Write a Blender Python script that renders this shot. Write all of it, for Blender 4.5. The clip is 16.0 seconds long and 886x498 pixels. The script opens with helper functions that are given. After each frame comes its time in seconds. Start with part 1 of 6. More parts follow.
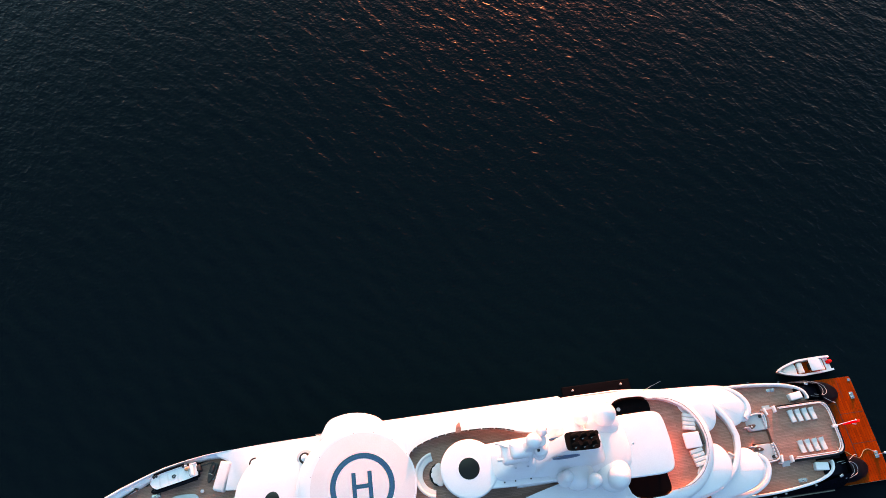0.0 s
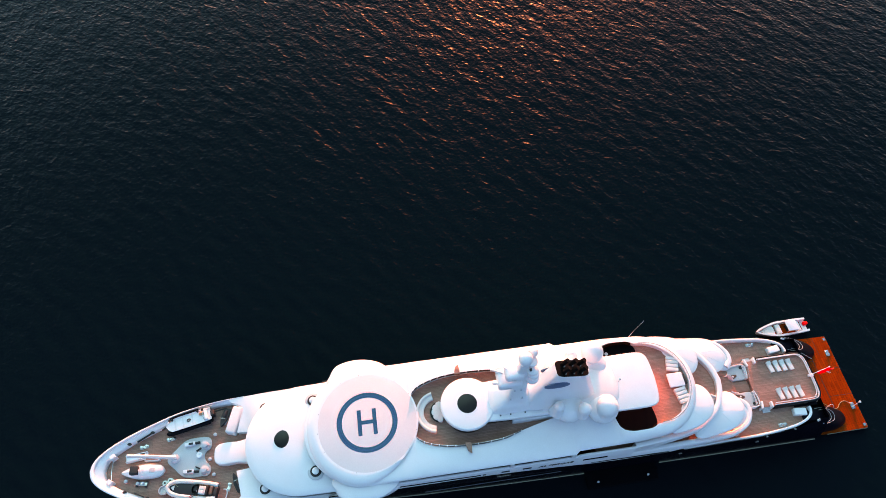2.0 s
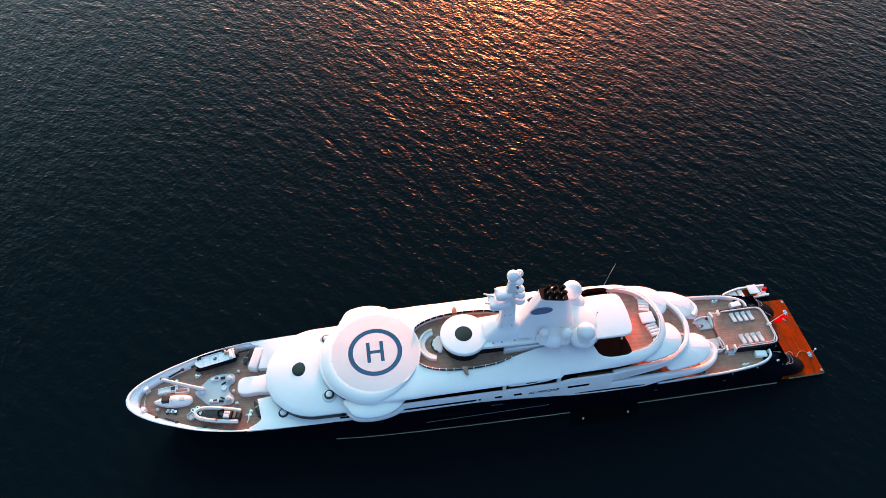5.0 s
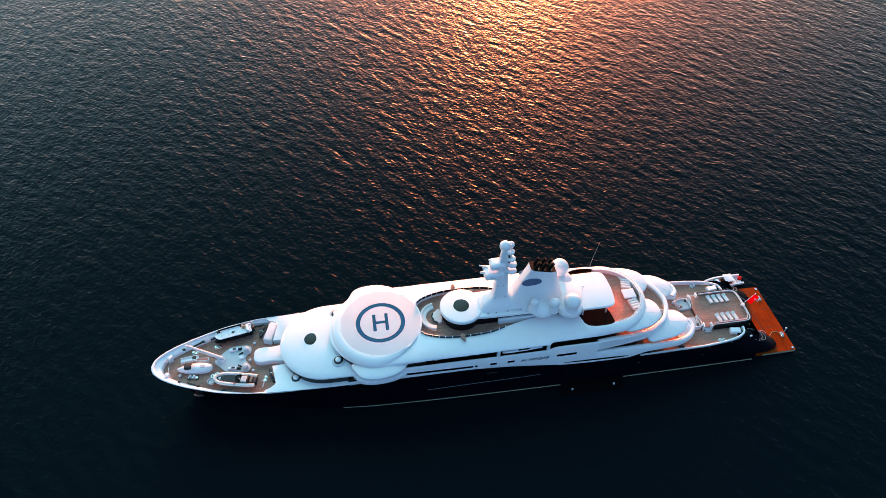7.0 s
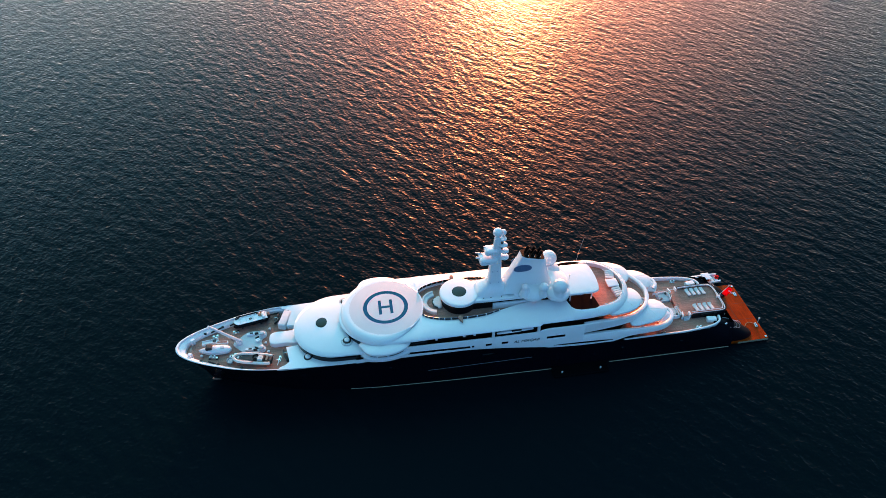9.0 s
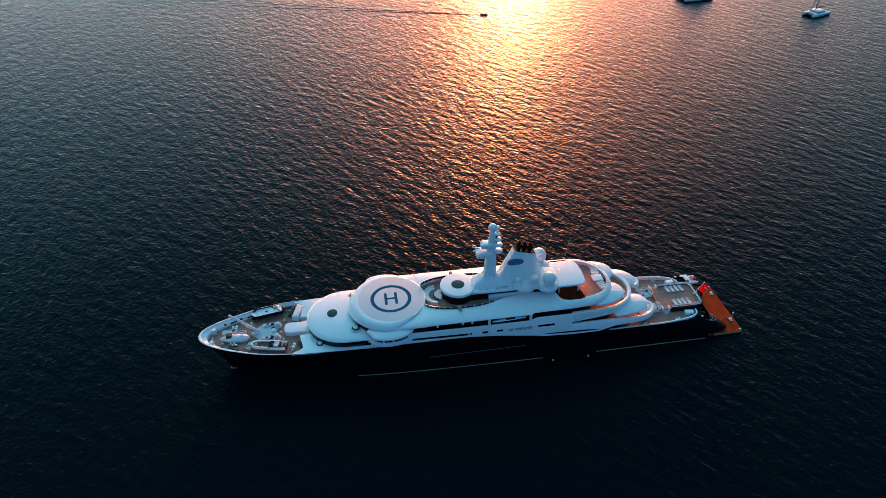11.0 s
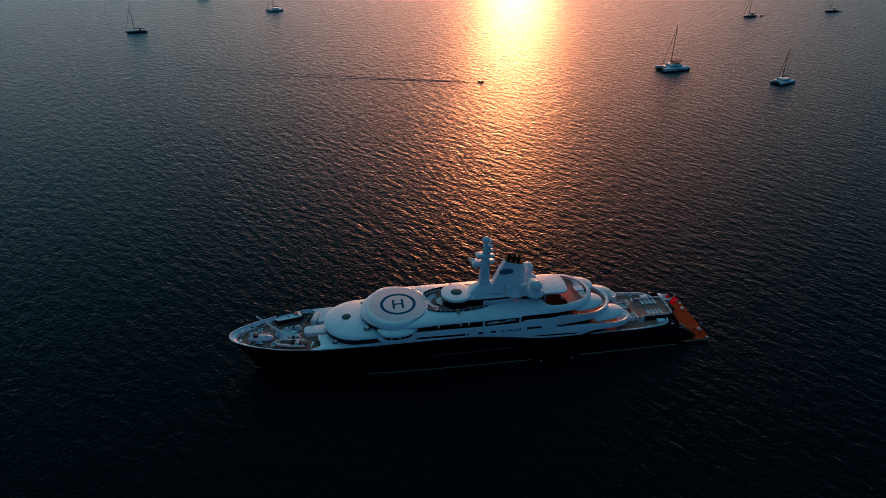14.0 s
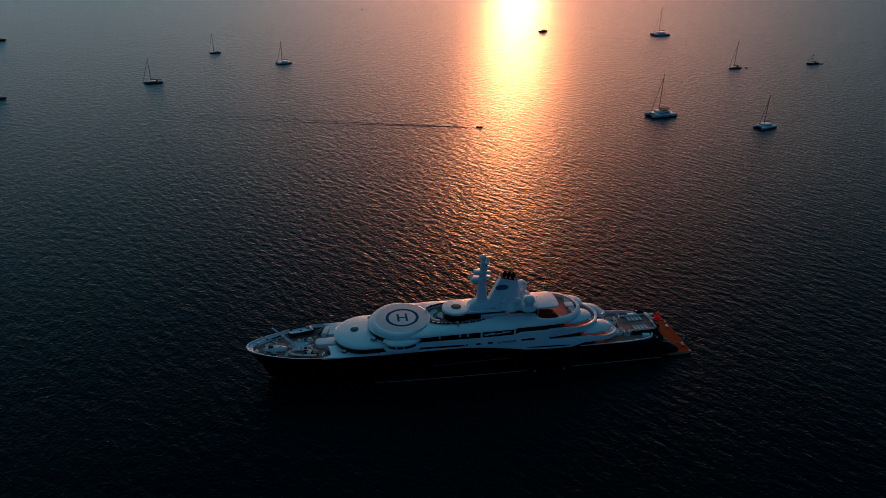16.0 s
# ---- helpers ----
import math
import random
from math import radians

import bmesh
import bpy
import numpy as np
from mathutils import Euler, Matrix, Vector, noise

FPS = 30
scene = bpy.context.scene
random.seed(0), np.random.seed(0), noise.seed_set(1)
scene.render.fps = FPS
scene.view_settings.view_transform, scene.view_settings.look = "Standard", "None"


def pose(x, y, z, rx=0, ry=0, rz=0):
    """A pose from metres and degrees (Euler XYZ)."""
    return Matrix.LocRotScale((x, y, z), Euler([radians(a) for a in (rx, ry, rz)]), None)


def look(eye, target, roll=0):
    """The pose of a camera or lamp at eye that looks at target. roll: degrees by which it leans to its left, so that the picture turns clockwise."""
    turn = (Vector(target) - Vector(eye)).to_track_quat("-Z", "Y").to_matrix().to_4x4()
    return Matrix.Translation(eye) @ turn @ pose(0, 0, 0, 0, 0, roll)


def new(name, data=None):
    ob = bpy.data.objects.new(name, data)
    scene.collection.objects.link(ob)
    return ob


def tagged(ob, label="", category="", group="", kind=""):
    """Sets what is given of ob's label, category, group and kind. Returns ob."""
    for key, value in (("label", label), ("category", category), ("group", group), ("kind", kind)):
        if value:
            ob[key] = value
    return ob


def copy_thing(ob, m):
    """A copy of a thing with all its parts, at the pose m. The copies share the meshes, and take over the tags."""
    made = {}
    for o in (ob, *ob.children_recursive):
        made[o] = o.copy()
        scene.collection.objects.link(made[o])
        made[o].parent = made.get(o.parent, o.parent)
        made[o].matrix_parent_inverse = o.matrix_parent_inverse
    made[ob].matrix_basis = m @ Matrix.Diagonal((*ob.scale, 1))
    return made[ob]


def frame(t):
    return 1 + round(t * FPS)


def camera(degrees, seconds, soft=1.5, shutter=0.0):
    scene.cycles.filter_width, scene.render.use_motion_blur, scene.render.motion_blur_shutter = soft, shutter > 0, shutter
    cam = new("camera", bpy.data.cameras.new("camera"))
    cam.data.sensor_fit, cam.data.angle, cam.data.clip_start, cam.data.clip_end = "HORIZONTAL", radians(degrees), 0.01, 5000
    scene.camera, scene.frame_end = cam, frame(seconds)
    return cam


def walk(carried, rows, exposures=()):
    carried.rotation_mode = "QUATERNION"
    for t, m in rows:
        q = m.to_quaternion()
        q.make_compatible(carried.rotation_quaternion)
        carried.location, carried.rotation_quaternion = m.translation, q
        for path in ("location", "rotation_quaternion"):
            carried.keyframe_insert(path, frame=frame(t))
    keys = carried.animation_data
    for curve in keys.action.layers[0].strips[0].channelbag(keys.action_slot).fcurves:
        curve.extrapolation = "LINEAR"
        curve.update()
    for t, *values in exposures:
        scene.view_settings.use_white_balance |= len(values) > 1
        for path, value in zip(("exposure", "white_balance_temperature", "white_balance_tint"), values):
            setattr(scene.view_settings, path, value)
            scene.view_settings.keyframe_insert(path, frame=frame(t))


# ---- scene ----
# ---- camera: a drone that backs away from the yacht at a steady height while its gimbal tilts up ----
cam = camera(67.48, 16.0, soft=0.7)
# seconds, x, y, z, yaw, pitch, roll
PATH = [
    (0, -11.64, -14.41, 119.91, -7.81, -63.22, -0.09),
    (0.5, -12.24, -19.00, 119.84, -7.95, -62.02, -0.15),
    (1, -12.96, -23.61, 119.78, -8.05, -60.82, -0.17),
    (1.5, -13.67, -28.27, 119.77, -8.13, -59.62, -0.06),
    (2, -14.44, -32.96, 119.76, -8.25, -58.39, -0.03),
    (2.5, -15.23, -37.77, 119.72, -8.40, -57.11, -0.03),
    (3, -16.02, -42.66, 119.62, -8.55, -55.76, -0.03),
    (3.5, -16.85, -47.59, 119.46, -8.66, -54.43, 0.00),
    (4.2, -18.04, -54.46, 119.27, -8.79, -52.55, 0.05),
    (6.3, -21.06, -73.91, 119.38, -8.92, -47.61, 0.15),
    (7, -22.11, -80.45, 119.39, -8.94, -46.00, 0.10),
    (7.5, -22.84, -85.12, 119.42, -8.94, -44.78, 0.02),
    (8, -23.52, -89.78, 119.41, -8.95, -43.60, -0.05),
    (8.5, -24.18, -94.41, 119.38, -8.93, -42.41, -0.07),
    (9, -24.84, -99.05, 119.33, -8.91, -41.31, -0.06),
    (11.3, -29.39, -120.10, 119.72, -9.46, -36.55, 0.07),
    (12, -30.51, -126.73, 119.85, -9.44, -35.06, 0.12),
    (12.5, -31.29, -131.46, 119.94, -9.42, -33.97, 0.11),
    (13, -32.02, -136.17, 120.00, -9.41, -32.89, 0.13),
    (13.5, -32.75, -140.85, 120.00, -9.38, -31.79, 0.13),
    (14, -33.50, -145.52, 119.93, -9.36, -30.68, 0.10),
    (14.5, -34.25, -150.17, 119.82, -9.34, -29.57, 0.07),
    (15, -34.99, -154.82, 119.74, -9.33, -28.45, 0.06),
    (15.5, -35.77, -159.46, 119.64, -9.29, -27.32, 0.04),
    (16, -36.58, -164.12, 119.55, -9.29, -26.20, 0.03),
]


def aim(x, y, z, yaw, pitch, roll):
    a, b = radians(yaw), radians(pitch)
    ahead = Vector((-math.sin(a) * math.cos(b), math.cos(a) * math.cos(b), math.sin(b)))
    return look((x, y, z), Vector((x, y, z)) + ahead * 10, roll)


walk(cam, [(t, aim(*p)) for t, *p in PATH],
     exposures=[(0, 3.1, 11500, 51), (4.2, 3.05, 11200, 49), (7, 2.95, 10000, 40), (9, 2.7, 8600, 29), (12.5, 1.28, 7300, 17), (16, -0.15, 6750, 10)])


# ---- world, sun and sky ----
# sky tints by direction, set to shape the light on the yacht and sea
FLANK_SHADE_TINT, DUSK_TINT, SIDE_TINT, NEAR_TINT, ABOVE_TINT, ZENITH_TINT = (0.01, 0.17, 0.34), (0.17, 0.56, 0.86), (0.07, 0.24, 0.33), (0.22, 0.66, 0.72), (0.6, 2.0, 1.95), (13.5, 7.0, 3.7)
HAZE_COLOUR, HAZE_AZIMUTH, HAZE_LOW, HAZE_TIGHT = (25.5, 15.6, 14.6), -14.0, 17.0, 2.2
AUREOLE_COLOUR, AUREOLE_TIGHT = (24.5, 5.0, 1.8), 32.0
SUN_AZIMUTH, SUN_HEIGHT = 15.5, 6.5  # degrees clockwise from +y; degrees above the horizon
world = bpy.data.worlds.new("world")
scene.world = world
world.use_nodes = True
wt = world.node_tree
sky = wt.nodes.new("ShaderNodeTexSky")
sky.sky_type, sky.sun_disc = "NISHITA", False
sky.sun_elevation, sky.sun_rotation = radians(SUN_HEIGHT), radians(SUN_AZIMUTH)
sky.air_density, sky.dust_density, sky.ozone_density = 1.4, 0.5, 4.0
# evening haze: a broad rosy glow set left of the sun, deep blue dusk opposite
wn, wl = wt.nodes, wt.links


def sky_math(op, a, b=None, c=None, clamp=False):
    node = wn.new("ShaderNodeMath")
    node.operation, node.use_clamp = op, clamp
    for k, v in enumerate((a, b, c)):
        if v is not None:
            if isinstance(v, (int, float)):
                node.inputs[k].default_value = v
            else:
                wl.new(v, node.inputs[k])
    return node.outputs[0]


def sky_mix(mode, a, b, fac=1.0):
    node = wn.new("ShaderNodeMix")
    node.data_type, node.blend_type = "RGBA", mode
    for k, v in ((0, fac), (6, a), (7, b)):
        if isinstance(v, tuple):
            node.inputs[k].default_value = (*v, 1)
        elif isinstance(v, float):
            node.inputs[k].default_value = v
        else:
            wl.new(v, node.inputs[k])
    return node.outputs[2]


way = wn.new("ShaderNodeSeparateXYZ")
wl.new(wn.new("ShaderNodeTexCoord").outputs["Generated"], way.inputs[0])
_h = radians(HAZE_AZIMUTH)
towards = sky_math("ADD", sky_math("MULTIPLY", way.outputs[0], math.sin(_h)), sky_math("MULTIPLY", way.outputs[1], math.cos(_h)))  # 1 at the haze azimuth, -1 opposite
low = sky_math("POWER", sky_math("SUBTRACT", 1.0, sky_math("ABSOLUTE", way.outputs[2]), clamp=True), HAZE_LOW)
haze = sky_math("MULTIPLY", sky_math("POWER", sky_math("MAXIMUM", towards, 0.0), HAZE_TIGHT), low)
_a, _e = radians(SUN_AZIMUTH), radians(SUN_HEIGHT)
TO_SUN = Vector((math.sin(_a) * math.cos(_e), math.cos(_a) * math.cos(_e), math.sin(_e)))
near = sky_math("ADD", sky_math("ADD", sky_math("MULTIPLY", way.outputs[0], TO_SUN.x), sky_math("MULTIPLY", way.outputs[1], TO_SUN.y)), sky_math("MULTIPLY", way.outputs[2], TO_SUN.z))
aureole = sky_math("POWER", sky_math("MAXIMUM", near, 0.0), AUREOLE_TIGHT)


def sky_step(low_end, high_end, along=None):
    """A soft step over the way towards the haze, or over the height."""
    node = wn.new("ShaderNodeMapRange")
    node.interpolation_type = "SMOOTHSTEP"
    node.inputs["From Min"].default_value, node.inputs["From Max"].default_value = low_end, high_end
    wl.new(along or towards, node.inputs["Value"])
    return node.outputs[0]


# the low band opposite the haze is darkened to shade the near flank
dusk = sky_mix("MIX", sky_mix("MIX", sky_mix("MIX", FLANK_SHADE_TINT, DUSK_TINT, sky_step(0.05, 0.55, way.outputs[2])), SIDE_TINT, sky_step(-0.9, -0.1)), sky_mix("MIX", NEAR_TINT, ABOVE_TINT, sky_step(0.24, 0.58, way.outputs[2])), sky_step(0.1, 0.95))
# the zenith is raised to brighten the decks
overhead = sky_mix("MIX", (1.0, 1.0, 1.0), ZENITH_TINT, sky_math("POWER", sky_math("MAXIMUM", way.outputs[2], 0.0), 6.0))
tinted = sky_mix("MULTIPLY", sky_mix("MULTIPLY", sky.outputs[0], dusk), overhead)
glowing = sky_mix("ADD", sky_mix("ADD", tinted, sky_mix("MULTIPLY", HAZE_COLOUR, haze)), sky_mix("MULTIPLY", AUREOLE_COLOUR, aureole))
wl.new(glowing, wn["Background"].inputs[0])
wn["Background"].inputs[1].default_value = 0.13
sun = new("sun", bpy.data.lights.new("sun", "SUN"))
sun.data.energy, sun.data.angle, sun.data.color = 0.95, radians(3.0), (1.0, 0.32, 0.12)
sun.matrix_world = look((0, 0, 0), -TO_SUN)


# ---- materials ----
def material(name, color, rough=0.5, metal=0.0, vary=0.12, grain=6.0, big=0.25, bump=0.0, coat=0.0, spec=0.5):
    """A painted or plain surface: its colour drifts at two scales, with fine relief."""
    m = bpy.data.materials.new(name)
    m.use_nodes = True
    n, ln = m.node_tree.nodes, m.node_tree.links
    b = n["Principled BSDF"]
    co = n.new("ShaderNodeTexCoord")
    mixes = []
    for scale, detail in ((big, 3), (grain, 5)):
        tex = n.new("ShaderNodeTexNoise")
        tex.inputs["Scale"].default_value, tex.inputs["Detail"].default_value = scale, detail
        ln.new(co.outputs["Object"], tex.inputs["Vector"])
        mixes.append(tex)
    add = n.new("ShaderNodeMath")
    add.operation = "ADD"
    ln.new(mixes[0].outputs["Fac"], add.inputs[0])
    ln.new(mixes[1].outputs["Fac"], add.inputs[1])
    ramp = n.new("ShaderNodeMapRange")
    ramp.inputs["From Min"].default_value, ramp.inputs["From Max"].default_value = 0.7, 1.3
    ln.new(add.outputs[0], ramp.inputs["Value"])
    mix = n.new("ShaderNodeMix")
    mix.data_type = "RGBA"
    mix.inputs[6].default_value = (*[c * (1 - vary) for c in color], 1)
    mix.inputs[7].default_value = (*[min(1, c * (1 + vary * 0.5)) for c in color], 1)
    ln.new(ramp.outputs[0], mix.inputs[0])
    ln.new(mix.outputs[2], b.inputs["Base Color"])
    b.inputs["Roughness"].default_value, b.inputs["Metallic"].default_value = rough, metal
    b.inputs["Coat Weight"].default_value, b.inputs["Coat Roughness"].default_value = coat, 0.1
    b.inputs["Specular IOR Level"].default_value = spec
    if bump:
        bp = n.new("ShaderNodeBump")
        bp.inputs["Strength"].default_value, bp.inputs["Distance"].default_value = 0.5, bump
        ln.new(mixes[1].outputs["Fac"], bp.inputs["Height"])
        ln.new(bp.outputs[0], b.inputs["Normal"])
    return m


def planked(name, color, seam, width=0.3, rough=0.55, vary=0.25, along="x", depth=0.006, spec=0.06, stain=0.65):
    """Deck planks: boards of that width with caulked seams, each board a little different."""
    m = bpy.data.materials.new(name)
    m.use_nodes = True
    n, ln = m.node_tree.nodes, m.node_tree.links
    b = n["Principled BSDF"]
    co = n.new("ShaderNodeTexCoord")
    turn = n.new("ShaderNodeMapping")
    turn.inputs["Rotation"].default_value = (0, 0, 0 if along == "x" else radians(90))
    ln.new(co.outputs["Object"], turn.inputs["Vector"])
    brick = n.new("ShaderNodeTexBrick")
    brick.inputs["Scale"].default_value = 1.0
    brick.inputs["Brick Width"].default_value, brick.inputs["Row Height"].default_value = 3.2, width
    brick.inputs["Mortar Size"].default_value, brick.inputs["Mortar Smooth"].default_value = width * 0.06, 0.3
    brick.inputs["Color1"].default_value = (*[c * (1 - vary) for c in color], 1)
    brick.inputs["Color2"].default_value = (*[min(1, c * (1 + vary)) for c in color], 1)
    brick.inputs["Mortar"].default_value = (*seam, 1)
    ln.new(turn.outputs[0], brick.inputs["Vector"])
    blot = n.new("ShaderNodeTexNoise")
    blot.inputs["Scale"].default_value, blot.inputs["Detail"].default_value = 0.45, 5
    ln.new(co.outputs["Object"], blot.inputs["Vector"])
    mix = n.new("ShaderNodeMix")
    mix.data_type, mix.blend_type = "RGBA", "MULTIPLY"
    ln.new(brick.outputs["Color"], mix.inputs[6])
    tint = n.new("ShaderNodeMapRange")
    tint.inputs["To Min"].default_value, tint.inputs["To Max"].default_value = stain, 1.25
    ln.new(blot.outputs["Fac"], tint.inputs["Value"])
    ln.new(tint.outputs[0], mix.inputs[7])
    mix.inputs[0].default_value = 1.0
    ln.new(mix.outputs[2], b.inputs["Base Color"])
    b.inputs["Roughness"].default_value, b.inputs["Specular IOR Level"].default_value = rough, spec
    bp = n.new("ShaderNodeBump")
    bp.inputs["Distance"].default_value, bp.invert = depth, True
    ln.new(brick.outputs["Fac"], bp.inputs["Height"])
    ln.new(bp.outputs[0], b.inputs["Normal"])
    return m


WHITE = material("white_paint", (0.80, 0.80, 0.82), 0.32, vary=0.05, coat=0.3)
PAD_GREY = material("helipad_coating", (0.74, 0.69, 0.69), 0.8, vary=0.06, bump=0.01, spec=0.2)
PAD_BLUE = material("blue_marking_paint", (0.0, 0.105, 0.19), 0.9, vary=0.1, spec=0.0)
NAVY = material("navy_hull_paint", (0.002, 0.0026, 0.0058), 0.24, vary=0.2, spec=0.07)
# distant hulls: their backlit darkness is put into this colour; also the yacht's strake
SLATE = material("slate_backlit_hulls_and_strake", (0.09, 0.11, 0.13), 0.4, vary=0.2)
# distant masts and jibs: backlit darkness put into the colour
BACKLIT_GREY = material("backlit_rig_grey", (0.02, 0.02, 0.022), 0.5, vary=0.2)
SHOULDER = material("navy_stern_paint", (0.003, 0.0035, 0.007), 0.4, vary=0.2, spec=0.06)
BLACK_GLASS = material("tinted_glass", (0.003, 0.004, 0.006), 0.06, vary=0.2, spec=0.3)
BLACK = material("black_rubber", (0.012, 0.012, 0.014), 0.6, vary=0.2)
MATT_BLACK = material("matt_black_coating", (0.0018, 0.0022, 0.0035), 0.9, vary=0.2, spec=0.05)
SOOT = material("funnel_black", (0.0025, 0.002, 0.002), 0.7, vary=0.3, spec=0.1)
STEEL = material("stainless_steel", (0.62, 0.62, 0.63), 0.25, metal=1.0, vary=0.1)
GREY = material("light_grey_paint", (0.50, 0.53, 0.56), 0.45, vary=0.1)
CUSHION = material("off_white_cushion", (0.72, 0.69, 0.67), 0.85, vary=0.08, bump=0.01)
PALE_BLUE = material("pale_blue_upholstery", (0.58, 0.62, 0.66), 0.8, vary=0.1, bump=0.01)
COVER = material("white_canvas", (0.74, 0.73, 0.74), 0.8, vary=0.08, bump=0.02)
TAN = material("beige_vinyl", (0.50, 0.40, 0.33), 0.6, vary=0.15)
STRIPE = material("boot_stripe_paint", (0.34, 0.25, 0.17), 0.5, vary=0.25)
RED_FLAG = material("red_cloth", (0.92, 0.015, 0.008), 0.8, vary=0.15)
ORANGE = material("orange_plastic", (0.75, 0.30, 0.16), 0.6, vary=0.1)
RUST = material("antifouling_red", (0.30, 0.10, 0.07), 0.7, vary=0.3)
ROPE = material("tan_rope", (0.50, 0.34, 0.18), 0.9, vary=0.2)
VARNISH = material("varnished_wood", (0.16, 0.055, 0.03), 0.3, vary=0.3, coat=0.4)
EMBLEM = material("dark_blue_enamel", (0.02, 0.12, 0.22), 0.6, vary=0.2)
TEAK = planked("teak_deck", (0.48, 0.205, 0.16), (0.20, 0.085, 0.066), 0.22, vary=0.14)
TEAK_WET = planked("varnished_teak_platform", (0.47, 0.037, 0.003), (0.24, 0.018, 0.002), 0.45, rough=0.5, vary=0.16, along="y", spec=0.03, stain=0.45)
SLATS = planked("dark_slatted_wood", (0.03, 0.013, 0.008), (0.001, 0.001, 0.001), 0.22, rough=0.7, along="y", depth=0.05, spec=0.05)


def glow(name, color, strength):
    m = bpy.data.materials.new(name)
    m.use_nodes = True
    b = m.node_tree.nodes["Principled BSDF"]
    b.inputs["Emission Color"].default_value = (*color, 1)
    b.inputs["Emission Strength"].default_value = strength
    return m


def thin_cloth(m, color, share=0.4):
    """Lets light through the cloth."""
    n, ln = m.node_tree.nodes, m.node_tree.links
    back = n.new("ShaderNodeBsdfTranslucent")
    back.inputs["Color"].default_value = (*color, 1)
    mix = n.new("ShaderNodeMixShader")
    mix.inputs[0].default_value = share
    ln.new(n["Principled BSDF"].outputs[0], mix.inputs[1])
    ln.new(back.outputs[0], mix.inputs[2])
    ln.new(mix.outputs[0], n["Material Output"].inputs["Surface"])


thin_cloth(RED_FLAG, (0.95, 0.02, 0.01))
LAMP = glow("lamp_bulb", (1.0, 0.45, 0.15), 5)


def sea_material():
    """Dark teal water: long crests, short chop and ripples, as relief on a mirror-like surface."""
    m = bpy.data.materials.new("sea_water")
    m.use_nodes = True
    n, ln = m.node_tree.nodes, m.node_tree.links
    n.remove(n["Principled BSDF"])
    body = n.new("ShaderNodeBsdfDiffuse")
    body.inputs["Color"].default_value = (0.0, 0.0058, 0.0086, 1)
    gloss = n.new("ShaderNodeBsdfGlossy")
    gloss.inputs["Roughness"].default_value = 0.34
    facing = n.new("ShaderNodeLayerWeight")
    facing.inputs["Blend"].default_value = 0.5
    steep = n.new("ShaderNodeMath")  # Schlick's rule for the mirror share of the water
    steep.operation, steep.inputs[1].default_value = "POWER", 5.65
    ln.new(facing.outputs["Facing"], steep.inputs[0])
    share = n.new("ShaderNodeMath")
    share.operation = "MULTIPLY_ADD"
    share.inputs[1].default_value, share.inputs[2].default_value = 0.98, 0.0006
    ln.new(steep.outputs[0], share.inputs[0])
    skin = n.new("ShaderNodeMixShader")
    ln.new(share.outputs[0], skin.inputs[0])
    ln.new(body.outputs[0], skin.inputs[1])
    ln.new(gloss.outputs[0], skin.inputs[2])
    ln.new(skin.outputs[0], n["Material Output"].inputs["Surface"])
    co = n.new("ShaderNodeTexCoord")

    def layer(turn, stretch, scale, detail, rough=0.5):
        mp = n.new("ShaderNodeMapping")
        mp.vector_type = "TEXTURE"
        mp.inputs["Rotation"].default_value = (0, 0, radians(turn))
        mp.inputs["Scale"].default_value = (stretch, 1, 1)
        ln.new(co.outputs["Object"], mp.inputs["Vector"])
        t = n.new("ShaderNodeTexNoise")
        t.noise_dimensions = "2D"
        t.inputs["Scale"].default_value, t.inputs["Detail"].default_value = scale, detail
        t.inputs["Roughness"].default_value = rough
        ln.new(mp.outputs[0], t.inputs["Vector"])
        return t.outputs["Fac"]

    normal = None
    # crest direction (degrees from +x), stretch along it, waves per metre, octaves, height in metres, sharp crests or not
    for turn, stretch, scale, detail, height, ridged in SEA_LAYERS:
        bp = n.new("ShaderNodeBump")
        bp.inputs["Strength"].default_value, bp.inputs["Distance"].default_value = 1.0, height
        swell = layer(turn, stretch, scale, detail)
        if ridged:  # folds the noise at its middle, which leaves thin crests
            fold = n.new("ShaderNodeMath")
            fold.operation = "PINGPONG"
            fold.inputs[1].default_value = 0.5
            ln.new(swell, fold.inputs[0])
            peak = n.new("ShaderNodeMath")  # lifts the crests out of a flat trough
            peak.operation, peak.inputs[1].default_value = "POWER", 2.2
            ln.new(fold.outputs[0], peak.inputs[0])
            swell = peak.outputs[0]
        ln.new(swell, bp.inputs["Height"])
        if normal:
            ln.new(normal, bp.inputs["Normal"])
        normal = bp.outputs[0]
    for shader in (facing, gloss):
        ln.new(normal, shader.inputs["Normal"])
    return m


SEA_LAYERS = [(-57, 2.0, 0.30, 1, 0.30, False), (-55, 1.7, 0.46, 1, 0.42, True), (-40, 1.5, 1.1, 1, 0.10, False), (-8, 2.0, 1.7, 1, 0.06, False), (40, 1.5, 1.1, 1, 0.055, False)]
SEA = sea_material()


